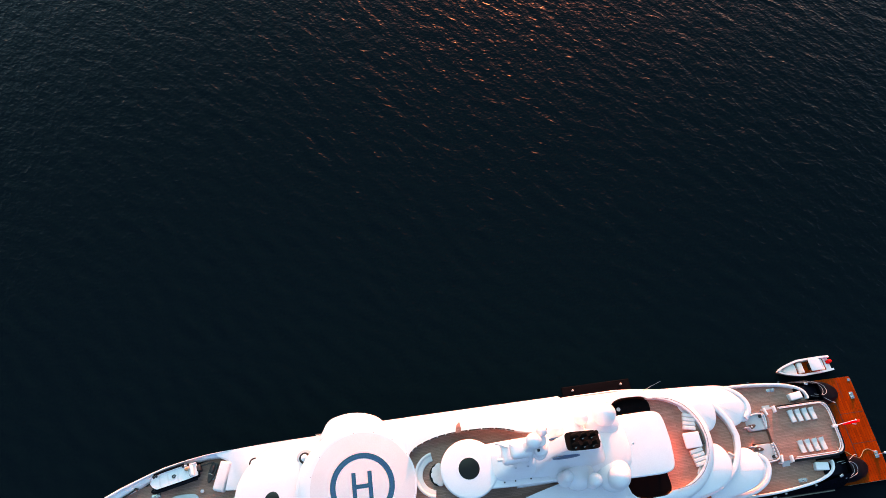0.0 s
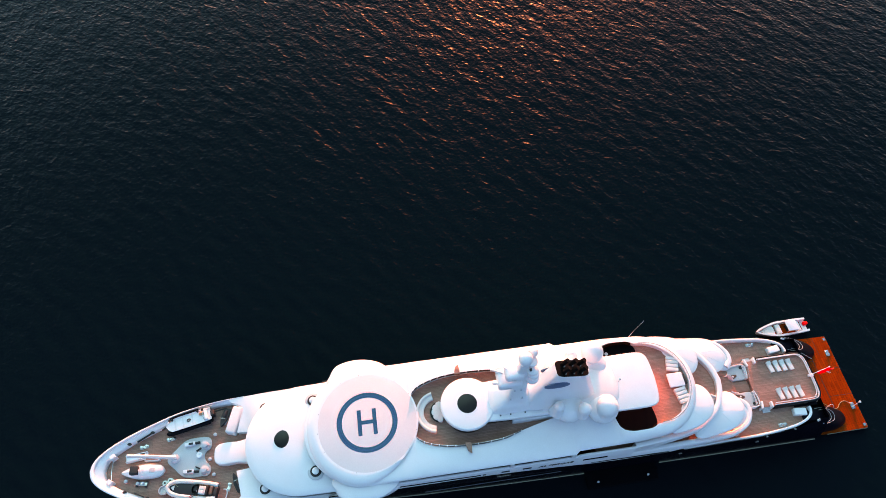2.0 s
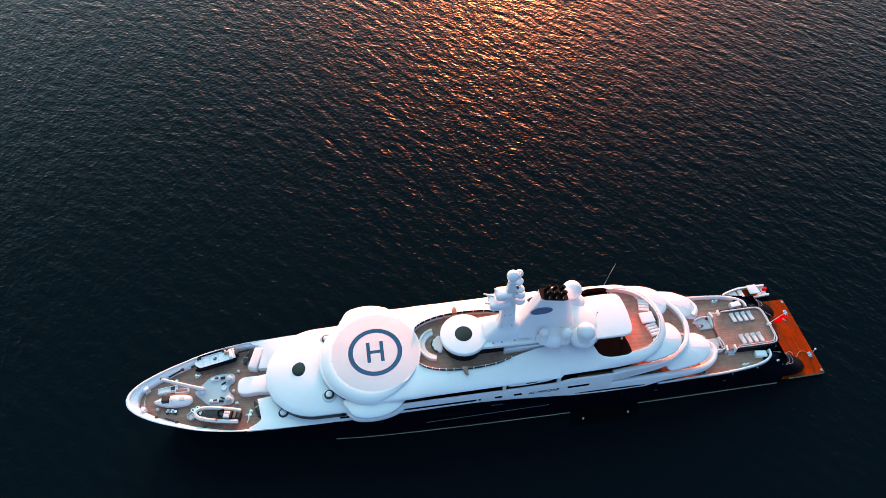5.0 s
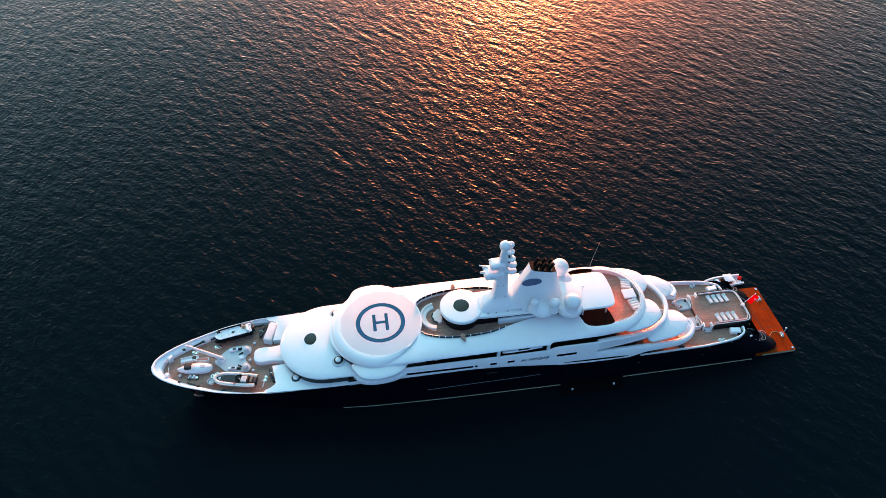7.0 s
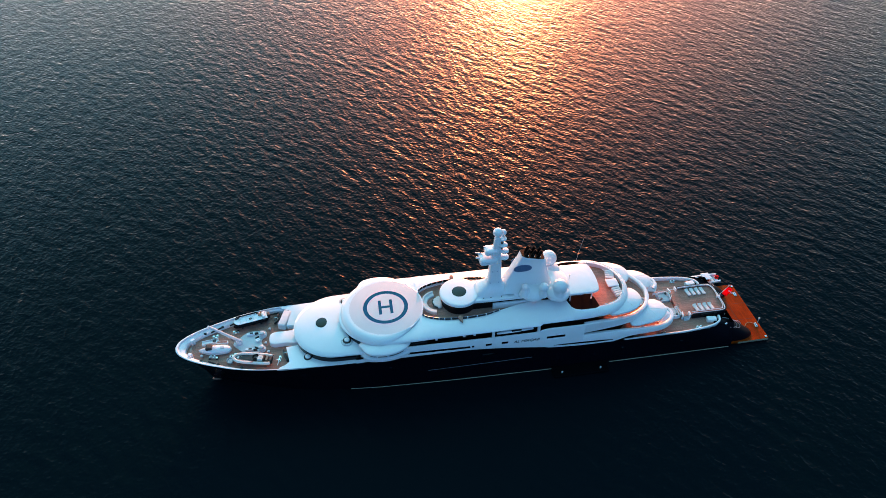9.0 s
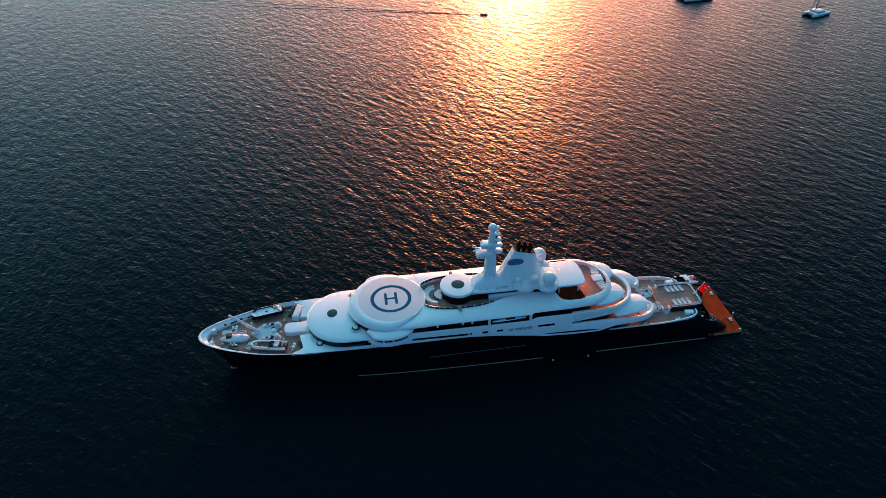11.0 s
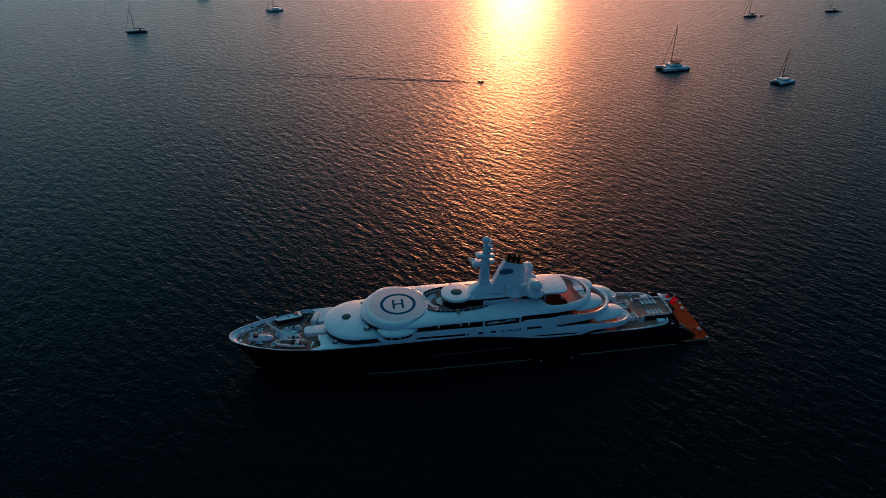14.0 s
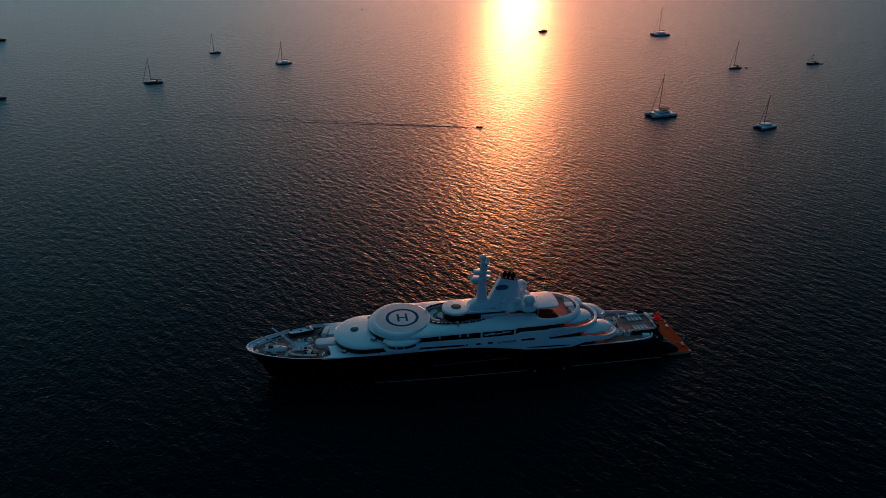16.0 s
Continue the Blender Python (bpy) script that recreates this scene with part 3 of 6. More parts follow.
def build_side():
    for s in (-1, 1):
        path = [(x, s * 9.5, SHEER(x) - 0.15, TOP(x)) for x in np.linspace(-29, 20, 50)]
        wall = part("side_wall", Geo().wall(path if s > 0 else path[::-1], 0.4), WHITE, yacht, "white superstructure side with dark windows")
        y = s * 9.46
        # the slot's dark recess is put on as a flat dark strip
        strip = Geo()
        strip.loft([[(x, y, z - 0.3), (x, y + s * 0.07, z - 0.3), (x, y + s * 0.07, z + 0.28), (x, y, z + 0.28)] for x, z in zip(np.linspace(-29, -5, 20), np.linspace(11.95, 11.3, 20))])
        part("slot_strip", strip, BLACK_GLASS, wall, "long narrow black strip standing in for a slot")
        for x, w, h in ((-4.4, 0.5, 0.45), (-1.0, 1.3, 0.55), (2.5, 1.4, 0.55), (13.7, 4.0, 0.6)):
            part("side_window", Geo().box(x, s * 9.49, 11.35 - h / 2, w, 0.14, h), BLACK_GLASS, wall, "small black side window")
        # likewise a dark strip for the lens-shaped slot further aft
        lens = Geo().loft([[(x, y, 8.3 - w - (x - 19) * 0.04), (x, y + s * 0.1, 8.3 - w - (x - 19) * 0.04), (x, y + s * 0.1, 8.3 + w - (x - 19) * 0.04), (x, y, 8.3 + w - (x - 19) * 0.04)]
                           for x, w in ((13.5, 0.03), (16, 0.16), (20, 0.22), (24, 0.2), (27, 0.03))])
        part("slot_strip", lens, BLACK_GLASS, wall, "tapered black strip standing in for a slot")
    # terrace rings
    zb = lambda x: float(np.interp(x, [20, 23.5, 25, 30, 38], [13.9, 13.8, 13.5, 13.2, 12.55]))
    ring = spline(RING_B, 6, False)
    path = [(x, -y, 11.3, zb(x)) for x, y in ring] + [(x, y, 11.3, zb(x)) for x, y in ring[-2::-1]]
    part("terrace_bulwark", Geo().wall(path, -0.9), WHITE, yacht, "white curved bulwark of the middle terrace", sharp=50)
    ring = spline(RING_C, 6, False)
    for s in (-1, 1):
        path = [(x, s * y, float(np.interp(x, [20, 27, 31, 43], [SHEER(20) - 0.1, SHEER(27) - 0.1, 8.3, 8.3])), float(np.interp(x, [20, 29, 36, 43], [10.55, 10.3, 9.8, 9.5]))) for x, y in ring]
        part("terrace_bulwark", Geo().wall(path if s < 0 else path[::-1], -0.8), WHITE, yacht, "white curved bulwark of the lower terrace", sharp=50)
    # teak terrace floors
    floor_b = [(x, y - 0.3) for x, y in spline(RING_B, 4, False) if y > 0.4] + [(37.5, 0.0)]
    half = [(14, 0)] + [(14, 9.1)] + floor_b
    part("terrace_deck", Geo().slab(both(half), 11.3, 11.75), TEAK, yacht, "teak deck of the middle terrace")
    half = [(14, 0), (14, 9.1)] + [(x - 0.2, y - 0.3) for x, y in spline(RING_C, 4, False)] + [(41.0, 0.0)]
    part("terrace_deck", Geo().slab(both(half), 8.3, 8.72), TEAK, yacht, "teak deck of the lower terrace")
    # glazed core behind the walkways
    for z0, z1, a, b, w in ((11.7, 15.3, -27, 26.5, 7.7), (8.7, 11.4, -20, 32.0, 7.6), (5.8, 8.4, 20, 37.0, 7.4)):
        half = [(a, 0), (a, w)] + [(b - 3.0, w), (b - 1.0, w * 0.8), (b, w * 0.45), (b, 0)]
        part("glazed_wall", Geo().slab(both(half), z0, z1), BLACK_GLASS, yacht, "dark glazed deckhouse wall")
    for s in (-1, 1):
        for x, w in ((-0.1, 0.6), (9.7, 0.6)):
            part("pillar", Geo().box(x, s * 9.3, 13.2, w, 0.35, 2.0), WHITE, yacht, "white pillar between two open bays")
        # the white launch stowed in the open bay
        rings = []
        for k in range(17):
            u = k / 16
            x, z = 0.8 + 7.9 * u, 13.62 + 0.35 * u + 0.1 * math.sin(3 * u)
            h, w = 0.36 * max(0.05, math.sin(math.pi * min(1, 0.08 + u * 0.9)) ** 0.6), 0.5 * max(0.08, math.sin(math.pi * min(1, 0.05 + u * 0.85)) ** 0.5)
            rings.append([(x, s * (8.7 + w * math.cos(t)), z + h * math.sin(t)) for t in np.linspace(0, 2 * math.pi, 14, endpoint=False)])
        bay = part("stowed_launch", Geo().loft(rings), WHITE, yacht, "white launch stowed in the open bay")
        part("launch_stripe", Geo().tube([(x, s * 9.2, z) for x, z in spline([(1.6, 13.62), (3.5, 13.78), (6, 13.92), (8.0, 14.05)], 5, False)], 0.07, 6), NAVY, bay, "navy stripe along the launch")
        part("launch_canopy", Geo().box(5.0, s * 8.7, 13.95, 2.2, 0.8, 0.4, 0.15), BLACK_GLASS, bay)
        for x in (-12.0, -6.1, -3.9):
            part("bay_window_post", Geo().box(x, s * 8.2, 13.4, 0.5, 0.4, 1.8), WHITE, yacht, "white post in the side deck")
    # rounded lobes over the terraces
    p1 = [(28.0, 2.3), (31.9, 0.95), (33.6, 1.9), (34.2, 3.9), (33.7, 5.7), (32.1, 7.1), (29.5, 8.0), (26.0, 8.1), (26.0, 5.0)]
    p2 = [(34.0, 3.0), (38.0, 1.75), (39.9, 2.6), (40.75, 4.5), (40.35, 6.0), (38.4, 7.75), (35.2, 8.55), (31.4, 8.7), (31.6, 6.0)]
    p3 = [(39.2, 3.2), (41.2, 2.5), (42.4, 3.5), (42.75, 5.0), (42.35, 6.3), (41.1, 7.6), (39.0, 8.3), (38.4, 6.8), (38.6, 5.0)]
    for s in (-1, 1):
        for pts, z0, z1, top, mid, deck in ((p1, 14.4, 14.9, 15.6, (29.6, 4.8), "upper"), (p2, 10.7, 11.1, 11.9, (36.0, 5.2), "middle"), (p3, 8.3, 9.0, 9.6, (40.4, 5.2), "lower")):
            o = [(x, s * y) for x, y in spline(pts, 6)]
            lobe = part("terrace_lobe", Geo().roof(o, z0, z1, top, (mid[0], s * mid[1]), 1.9, 10, 0.09), WHITE, yacht, "smooth white lobe over the %s terrace" % deck, sharp=35)
            for k in (13, 22, 31):
                x, y = o[k]
                run = [(mid[0] + (x - mid[0]) * u * 0.98, s * mid[1] + (y - s * mid[1]) * u * 0.98, z1 + (top - z1) * (1 - u**1.9) + 0.012) for u in np.linspace(0.97, 0.05, 9)]
                part("panel_seam", Geo().tube(run, 0.01, 5), WHITE, lobe, "thin white seam between two panels")


build_side()

# ship's name on both sides
for s in (-1, 1):
    font = bpy.data.curves.new("name_lettering", "FONT")
    font.body, font.size, font.shear, font.extrude, font.space_character = "AL MIRQAB", 1.05, 0.35, 0.02, 1.05
    tmp = new("lettering", font)
    me = bpy.data.meshes.new_from_object(tmp)
    bpy.data.objects.remove(tmp)
    me.materials.append(BLACK)
    ob = part("name_lettering", me, BLACK, yacht, "black italic name lettering")
    ob.matrix_basis = pose(4.4, -9.56, 10.9, 90, 0, 0) if s < 0 else pose(10.4, 9.56, 10.9, 90, 0, 180)


# ---- upper shell, helipad, sun deck ----
def build_upper():
    xs = sorted(set(list(np.linspace(-31.85, -30, 8)) + list(np.linspace(-30, 31.0, 100)) + [-14.72, -14.68, 16.85, 16.9, 7.0, 7.05] + [9.9, 10.3, 10.7] + list(30.75 - 2.5 * np.linspace(1, 0, 22) ** 2) + list(32.05 - 1.29 * np.linspace(1, 0, 22) ** 2)))
    zi = lambda x: float(np.interp(x, [-32, -27, -15.5, -14.7, -4, 3, 12, 17, 31.5], [15.2, 16.1, 16.1, 16.38, 16.4, 16.5, 16.8, 16.7, 16.3]))
    open_x = [-14.7, -14.2, -13.2, -11, -8.5, -5, -1, 2.6, 7.0]
    open_y = [3.2, 3.8, 4.6, 5.4, 5.85, 6.0, 5.75, 4.7, 3.7]
    pool_x = [16.9, 17.05, 17.4, 18.1, 19.7, 22.6, 23.5]
    pool_y = [4.4, 5.6, 6.4, 7.1, 7.5, 7.4, 6.85]

    def outer(x):
        if x < -21.7:
            return max(0.1, 9.45 * math.sqrt(max(0, 1 - ((x + 21.7) / 10.2) ** 2)))
        if x > 23.5:
            return max(0.1, 8.6 * math.sqrt(max(0, 1 - ((x - 23.5) / 8.55) ** 2)))
        return fair(x, [-21.7, 9.9, 10.7, 20, 23.5], [9.45, 9.44, 8.95, 8.85, 8.6])

    for s in (-1, 1):
        rings = []
        for x in xs:
            yo = outer(x)
            if -26.0 <= x < -14.7:
                yi = 3.2 * min(1.0, (x + 26.0) / 9.5)
            elif -14.7 <= x <= 7.0:
                yi = fair(x, open_x, open_y)
            elif x > 23.5:
                yi = 6.85 * math.sqrt(max(0, 1 - ((x - 23.5) / 7.25) ** 2))
            elif x >= 16.9:
                yi = fair(x, pool_x, pool_y)
            elif x > 7.0:
                yi = fair(x, [7.0, 10, 13, 16.9], [3.7, 3.55, 3.6, 4.4])
            else:
                yi = 0.0
            yi = min(yi, yo - 0.05)
            z1 = zi(x)
            n = float(np.interp(x, [-20, -14.7, -8, 22, 27], [3.0, 2.1, 1.5, 1.5, 2.4]))
            if x > 30.75:  # rounds the tip down
                z1 = 15.2 + (z1 - 15.2) * max(0.02, 1 - ((x - 30.75) / 1.3) ** n) ** (1 / n)
            z0 = 15.0 if x < -14 else 15.1
            prof = [(yi, 15.1), (yi, max(15.15, z1 - 0.05))]
            for k in range(13):
                a = math.pi / 2 * k / 12
                prof.append((yi + (yo - yi) * math.sin(a) ** (2 / n), z0 + 0.1 + (z1 - z0 - 0.1) * max(0, math.cos(a)) ** (2 / n)))
            prof += [(yo, z0), (max(yo - 1.9, yi + 0.01), z0)]
            rings.append([(x, s * y, z) for y, z in prof])
        part("upper_shell", Geo().loft(rings), WHITE, yacht, "white rounded shell round the sun deck", sharp=50)
    # bridge glazing below the helipad rim
    o = both([(-21.7 + 9.85 * math.cos(a), 9.1 * math.sin(a)) for a in np.linspace(math.pi, math.pi / 2, 32)] + [(-14, 8.9)])
    part("bridge_glazing", Geo().slab(o, 13.0, 15.0), BLACK_GLASS, yacht, "dark bridge windows under the helipad")
    # sun deck floor
    half = [(-16, 0), (-16, 6.3), (-5, 6.6), (4, 6.5), (16, 6.5), (20, 7.9), (23.5, 7.6), (27, 6.6), (30.0, 4.7), (31.3, 2), (31.4, 0)]
    part("sun_deck", Geo().slab(both(half), 15.1, 15.5), TEAK, yacht, "brown teak sun deck")
    for s in (-1, 1):
        # the black floor runs on inwards to keep the space under the hard top dark
        o = spline([(16.9, s * 3.6), (16.95, s * 5.4), (17.6, s * 6.7), (19.7, s * 7.5), (22.8, s * 7.4), (23.75, s * 6.6), (23.85, s * 5.2), (23.5, s * 3.2), (22.6, s * 1.2), (19.8, s * 0.9), (17.2, s * 1.2)], 5)
        well = part("slatted_well", Geo().slab(o, 15.4, 15.62), MATT_BLACK, yacht, "dark floor in an oval opening")
        lining = [(x, y, 15.5, 16.6) for x, y in spline([(17.15, s * 5.6), (17.5, s * 6.35), (18.2, s * 6.98), (19.7, s * 7.38), (21.2, s * 7.4), (22.6, s * 7.28), (23.15, s * 6.85)], 4, False)]
        part("well_lining", Geo().wall(lining, 0.05 * s), SLATS, well, "dark red-brown slatted lining")
        if s > 0:
            part("well_hatch", Geo().turned(18.9, s * 6.0, [(0.3, 15.6), (0.3, 15.68), (0.2, 15.69), (0.19, 15.64), (0.01, 15.64)], 20), GREY, well, "round grey hatch")
    # curved handrail of the aft sun deck
    r = spline([(24.3, 6.8), (26.6, 6.4), (28.5, 5.3), (29.8, 3.75), (30.6, 2.0), (30.9, 0)], 5, False)
    path = [(x, -y, 16.75) for x, y in r] + [(x, y, 16.75) for x, y in r[-2::-1]]
    rail = part("handrail", Geo().tube(path, 0.06, 6), STEEL, yacht, "curved steel handrail")
    for x, y, z in path[::3]:
        part("stanchion", Geo().tube([(x, y, 16.2), (x, y, 16.75)], 0.03, 5), STEEL, rail)


build_upper()


def build_helipad():
    pad = part("helipad", Geo().slab(ellipse(-21.72, 0, 7.78, 7.78, 96), 15.3, 16.45, 0.02), PAD_GREY, yacht, "pale grey circular helipad")
    ring_o, ring_i = ellipse(-21.75, 0, 4.8, 4.8, 72), ellipse(-21.75, 0, 3.98, 3.98, 72)
    part("circle_marking", Geo().loft([[(x, y, 16.454) for x, y in ring_i], [(x, y, 16.462) for x, y in ring_i], [(x, y, 16.462) for x, y in ring_o], [(x, y, 16.454) for x, y in ring_o]], cap=(False, False)), PAD_BLUE, pad, "blue painted circle")
    g = Geo()
    for x, y, w, h in ((-22.95, 0.0, 0.62, 4.1), (-20.55, 0.0, 0.62, 4.1), (-21.75, 0.0, 1.79, 0.6)):
        g.slab([(x - w / 2, y - h / 2), (x + w / 2, y - h / 2), (x + w / 2, y + h / 2), (x - w / 2, y + h / 2)], 16.454, 16.462)
    part("letter_marking", g, PAD_BLUE, pad, "blue painted letter H")
    edge = Geo().loft([[(-21.72 + r * math.cos(a), r * math.sin(a), z) for a in np.linspace(0, 2 * math.pi, 96, endpoint=False)] for r, z in ((8.05, 16.1), (8.05, 16.36), (7.95, 16.42), (7.77, 16.43), (7.77, 16.2))], cap=(False, False))
    part("edge_gutter", edge, WHITE, pad)
    rings = []
    for d in np.linspace(48, 312, 90):  # smooth white skirt that falls away from the landing circle
        w = min(1.0, min(d - 48, 312 - d) / 60.0)
        w = w * w * (3 - 2 * w)
        ring = [(7.77, 16.446), (8.1, 16.44)] + [(8.1 + e * w, 16.43 - f * w - 0.2 * (1 - w)) for e, f in ((0.5, 0.06), (0.9, 0.2), (1.25, 0.45), (1.5, 0.8), (1.62, 1.3))]
        rings.append([(-21.72 + r * math.cos(radians(d)), r * math.sin(radians(d)), z) for r, z in ring])
    part("pad_skirt", Geo().loft(rings, closed=False), WHITE, pad, "white skirt curving down from the landing circle", sharp=80)
    for k in range(16):
        a = k * math.pi / 8 + 0.1
        part("edge_light", Geo().turned(-21.72 + 7.9 * math.cos(a), 7.9 * math.sin(a), [(0.05, 16.35), (0.05, 16.45), (0.01, 16.47)], 8), BLACK, pad)
    for s in (-1, 1):
        lobe = spline([(-27.7, 7.4), (-27.3, 9.4), (-26.3, 10.75), (-24.5, 11.35), (-22.3, 11.45), (-19.9, 10.9), (-18.0, 9.6), (-17.4, 7.4), (-22, 5.5)], 6)
        wing = part("bridge_wing", Geo().roof([(x, s * y) for x, y in lobe], 14.05, 14.6, 15.15, (-22.5, s * 8.6), 2.4, 7, 0.15), WHITE, yacht, "white bridge wing roof", sharp=35)
        low = [(-22.5 + (x + 22.5) * 1.08, s * (8 + (y - 8) * 0.84)) for x, y in lobe]
        part("wing_floor", Geo().roof(low, 11.7, 12.5, 12.9, (-22.5, s * 8.4), 2.4, 6, 0.15), WHITE, wing)
        mid = [(-22.5 + (x + 22.5) * 0.86, s * (8 + (y - 8) * 0.72)) for x, y in lobe]
        part("wing_glazing", Geo().slab(mid, 12.3, 14.4), BLACK_GLASS, wing, "dark wing windows")
        for x in (-24.6, -22.4):
            part("wing_post", Geo().box(x, s * 10.45, 12.3, 0.35, 0.25, 1.8), WHITE, wing)


build_helipad()


def build_sun_deck_house():
    """The round bar with its flat lid, and the long deckhouse behind it."""
    part("bar_glazing", Geo().slab(ellipse(-5.8, 0, 3.75, 3.75, 48), 15.4, 18.1), BLACK_GLASS, yacht, "round black glazed bar")
    lid = part("bar_roof", Geo().slab(ellipse(-5.8, 0, 4.25, 4.25, 64), 18.0, 18.62, 0.28), WHITE, yacht, "flat round white roof with a black skylight")
    part("skylight", Geo().turned(-5.85, 0, [(1.55, 18.4), (1.55, 18.65), (1.3, 18.69), (0.01, 18.74)], 32), BLACK_GLASS, lid, "round black skylight")
    part("deckhouse_glazing", Geo().box(2.5, 0, 15.4, 11.5, 5.5, 2.7), BLACK_GLASS, yacht, "dark glass deckhouse wall")
    o = spline([(-5, -3.1), (-3.4, -3.15), (0, -3.3), (4, -3.35), (8, -3.35), (12, -3.3), (12, 3.3), (8, 3.35), (4, 3.35), (0, 3.3), (-3.4, 3.15), (-5, 3.1)], 3)
    part("deckhouse_roof", Geo().slab(o, 17.75, 18.35, 0.2), WHITE, yacht, "long white deckhouse roof")
    for x in (-1.0, 0.6, 2.9):
        part("roof_light", Geo().turned(x, -2.6, [(0.12, 18.3), (0.12, 18.42), (0.01, 18.45)], 8), BLACK, yacht)
    # lower blue-white flank beside the deckhouse
    for s in (-1, 1):
        part("deckhouse_flank", Geo().box(5.2, s * 3.1, 15.4, 8.5, 0.5, 1.6, 0.1), WHITE, yacht)
        # dark rail panels round the well, with white posts
        r = spline([(-14.3, 3.6), (-13.2, 4.5), (-11, 5.3), (-8.5, 5.75), (-5, 5.9), (-1, 5.65), (2.0, 4.9)], 6, False)
        path = [(x, s * y, 16.3, 16.85) for x, y in r]
        rail = part("sun_deck_rail", Geo().tube([(x, y, z1 + 0.02) for x, y, z, z1 in path], 0.03, 5), STEEL, yacht, "dark glass rail round the sun deck")
        for k in range(0, len(path) - 1, 3):
            part("rail_panel", Geo().wall(path[k:k + 4], 0.05), BLACK_GLASS, rail, "dark glass panel")
        for x, y in r[::3]:
            part("rail_post", Geo().box(x, s * y, 16.2, 0.14, 0.14, 0.72), WHITE, rail)
        fin = Geo().loft([[(x, s * y, 16.5 + z * 0.2), (x + 0.9 * w, s * y, 16.5 + z * 0.2), (x + 0.9 * w, s * y, 16.6 + z), (x, s * y, 16.6 + z)] for x, y, w, z in ((-7.0, 5.6, 1.0, 0.5), (-6.9, 6.2, 0.9, 0.6), (-6.7, 6.8, 0.6, 0.5), (-6.3, 7.2, 0.15, 0.3))])
        part("side_fin", fin, TEAK, yacht, "small brown wing-shaped fin")


build_sun_deck_house()


def build_top():
    """Radar mast, funnel, domes and the hard top."""
    # merged lobed base of the domes
    for s in (-1, 1):
        for x, y, r, top in ((9.7, 2.7, 2.55, 20.3), (14.9, 3.6, 2.55, 20.0)):
            part("dome_plinth", Geo().turned(x, s * y, [(r - 0.4, 18.0), (r, 18.3), (r, 18.9), (r - 0.25, 19.3), (r * 0.72, top - 0.4), (r * 0.45, top - 0.08), (0.01, top)], 32), WHITE, yacht, "rounded white dome plinth", sharp=60)
        pillar = part("dome_pillar", Geo().turned(14.9, s * 4.5, [(1.55, 19.0), (1.25, 19.8), (1.2, 21.0), (0.01, 21.2)], 24), WHITE, yacht)
        part("satellite_dome", Geo().ball(14.9, s * 4.5, 21.35, 1.62 if s < 0 else 1.8, n=36), WHITE, yacht, "large white satellite dome", sharp=80)
        part("satellite_dome", Geo().ball(11.4, s * 4.4, 21.5, 1.02, n=24).turned(11.4, s * 4.4, [(1.0, 19.2), (0.8, 20.0), (0.78, 21.2), (0.01, 21.3)], 20), WHITE, yacht, "small white satellite dome", sharp=80)
        part("satellite_dome", Geo().ball(7.8, s * 3.3, 20.9, 0.85, n=24).turned(7.8, s * 3.3, [(1.3, 18.9), (1.05, 19.6), (0.8, 20.4), (0.7, 20.9), (0.01, 21.0)], 24), WHITE, yacht, "small white satellite dome", sharp=80)
    part("plinth_roof", Geo().roof(both([(5.5, 2.8), (8, 3.4), (12, 3.6), (15, 4.2), (17.2, 4.0), (18.4, 2.4), (18.6, 0.3)]), 17.7, 18.6, 20.2, (11.5, 0), 2.4, 8, 0.3), WHITE, yacht, "white rounded base of the funnel", sharp=50)
    # funnel
    secs = [(18.8, 2.6, 14.4, 2.7), (20.4, 3.8, 13.9, 2.0), (22.4, 4.6, 13.2, 1.55), (24.5, 5.6, 12.7, 1.3), (26.3, 6.6, 12.4, 1.25), (27.5, 7.1, 12.2, 1.25)]
    rings = []
    for z, a, b, w in secs:
        ring = []
        for k in range(28):
            t = 2 * math.pi * k / 28
            cx, cy = abs(math.cos(t)) ** 0.34 * math.copysign(1, math.cos(t)), abs(math.sin(t)) ** 0.34 * math.copysign(1, math.sin(t))
            x = (a + b) / 2 + (b - a) / 2 * cx
            drop = (x - a) / (b - a) * 1.35 if z > 27 else (x - a) / (b - a) * 0.5 if z > 26 else 0
            ring.append((x, w * cy + max(0, (z - 22) / 5.5) * 0.35, z - drop))
        rings.append(ring)
    funnel = part("funnel", Geo().loft(rings), WHITE, yacht, "raked white funnel with black top", sharp=50)
    top = []
    for k in range(28):
        t = 2 * math.pi * k / 28
        cx, cy = abs(math.cos(t)) ** 0.34 * math.copysign(1, math.cos(t)), abs(math.sin(t)) ** 0.34 * math.copysign(1, math.sin(t))
        x = 9.65 + 2.5 * cx
        top.append((x, 1.27 * cy + 0.36, 27.52 - (x - 7.1) / 5.1 * 1.35))
    part("funnel_top", Geo().loft([[(x, y, z - 0.1) for x, y, z in top], [(x, y, z + 0.06) for x, y, z in top]]), SOOT, funnel, "black funnel top")
    for i, x in enumerate((8.2, 9.5, 10.8)):
        for s in (-1, 1):
            z = 27.4 - (x - 7.1) / 5.1 * 1.35
            pipe = Geo().tube([(x, 0.36 + s * 0.58, z - 0.2), (x + 0.25, 0.36 + s * 0.58, z + 0.8), (x + 0.75, 0.36 + s * 0.58, z + 1.6)], 0.34, 12)
            part("exhaust_pipe", pipe, SOOT, funnel, "black angled exhaust pipe")
            part("pipe_collar", Geo().turned(x, 0.36 + s * 0.58, [(0.5, z), (0.5, z + 0.12), (0.38, z + 0.14)], 14), STEEL, funnel)
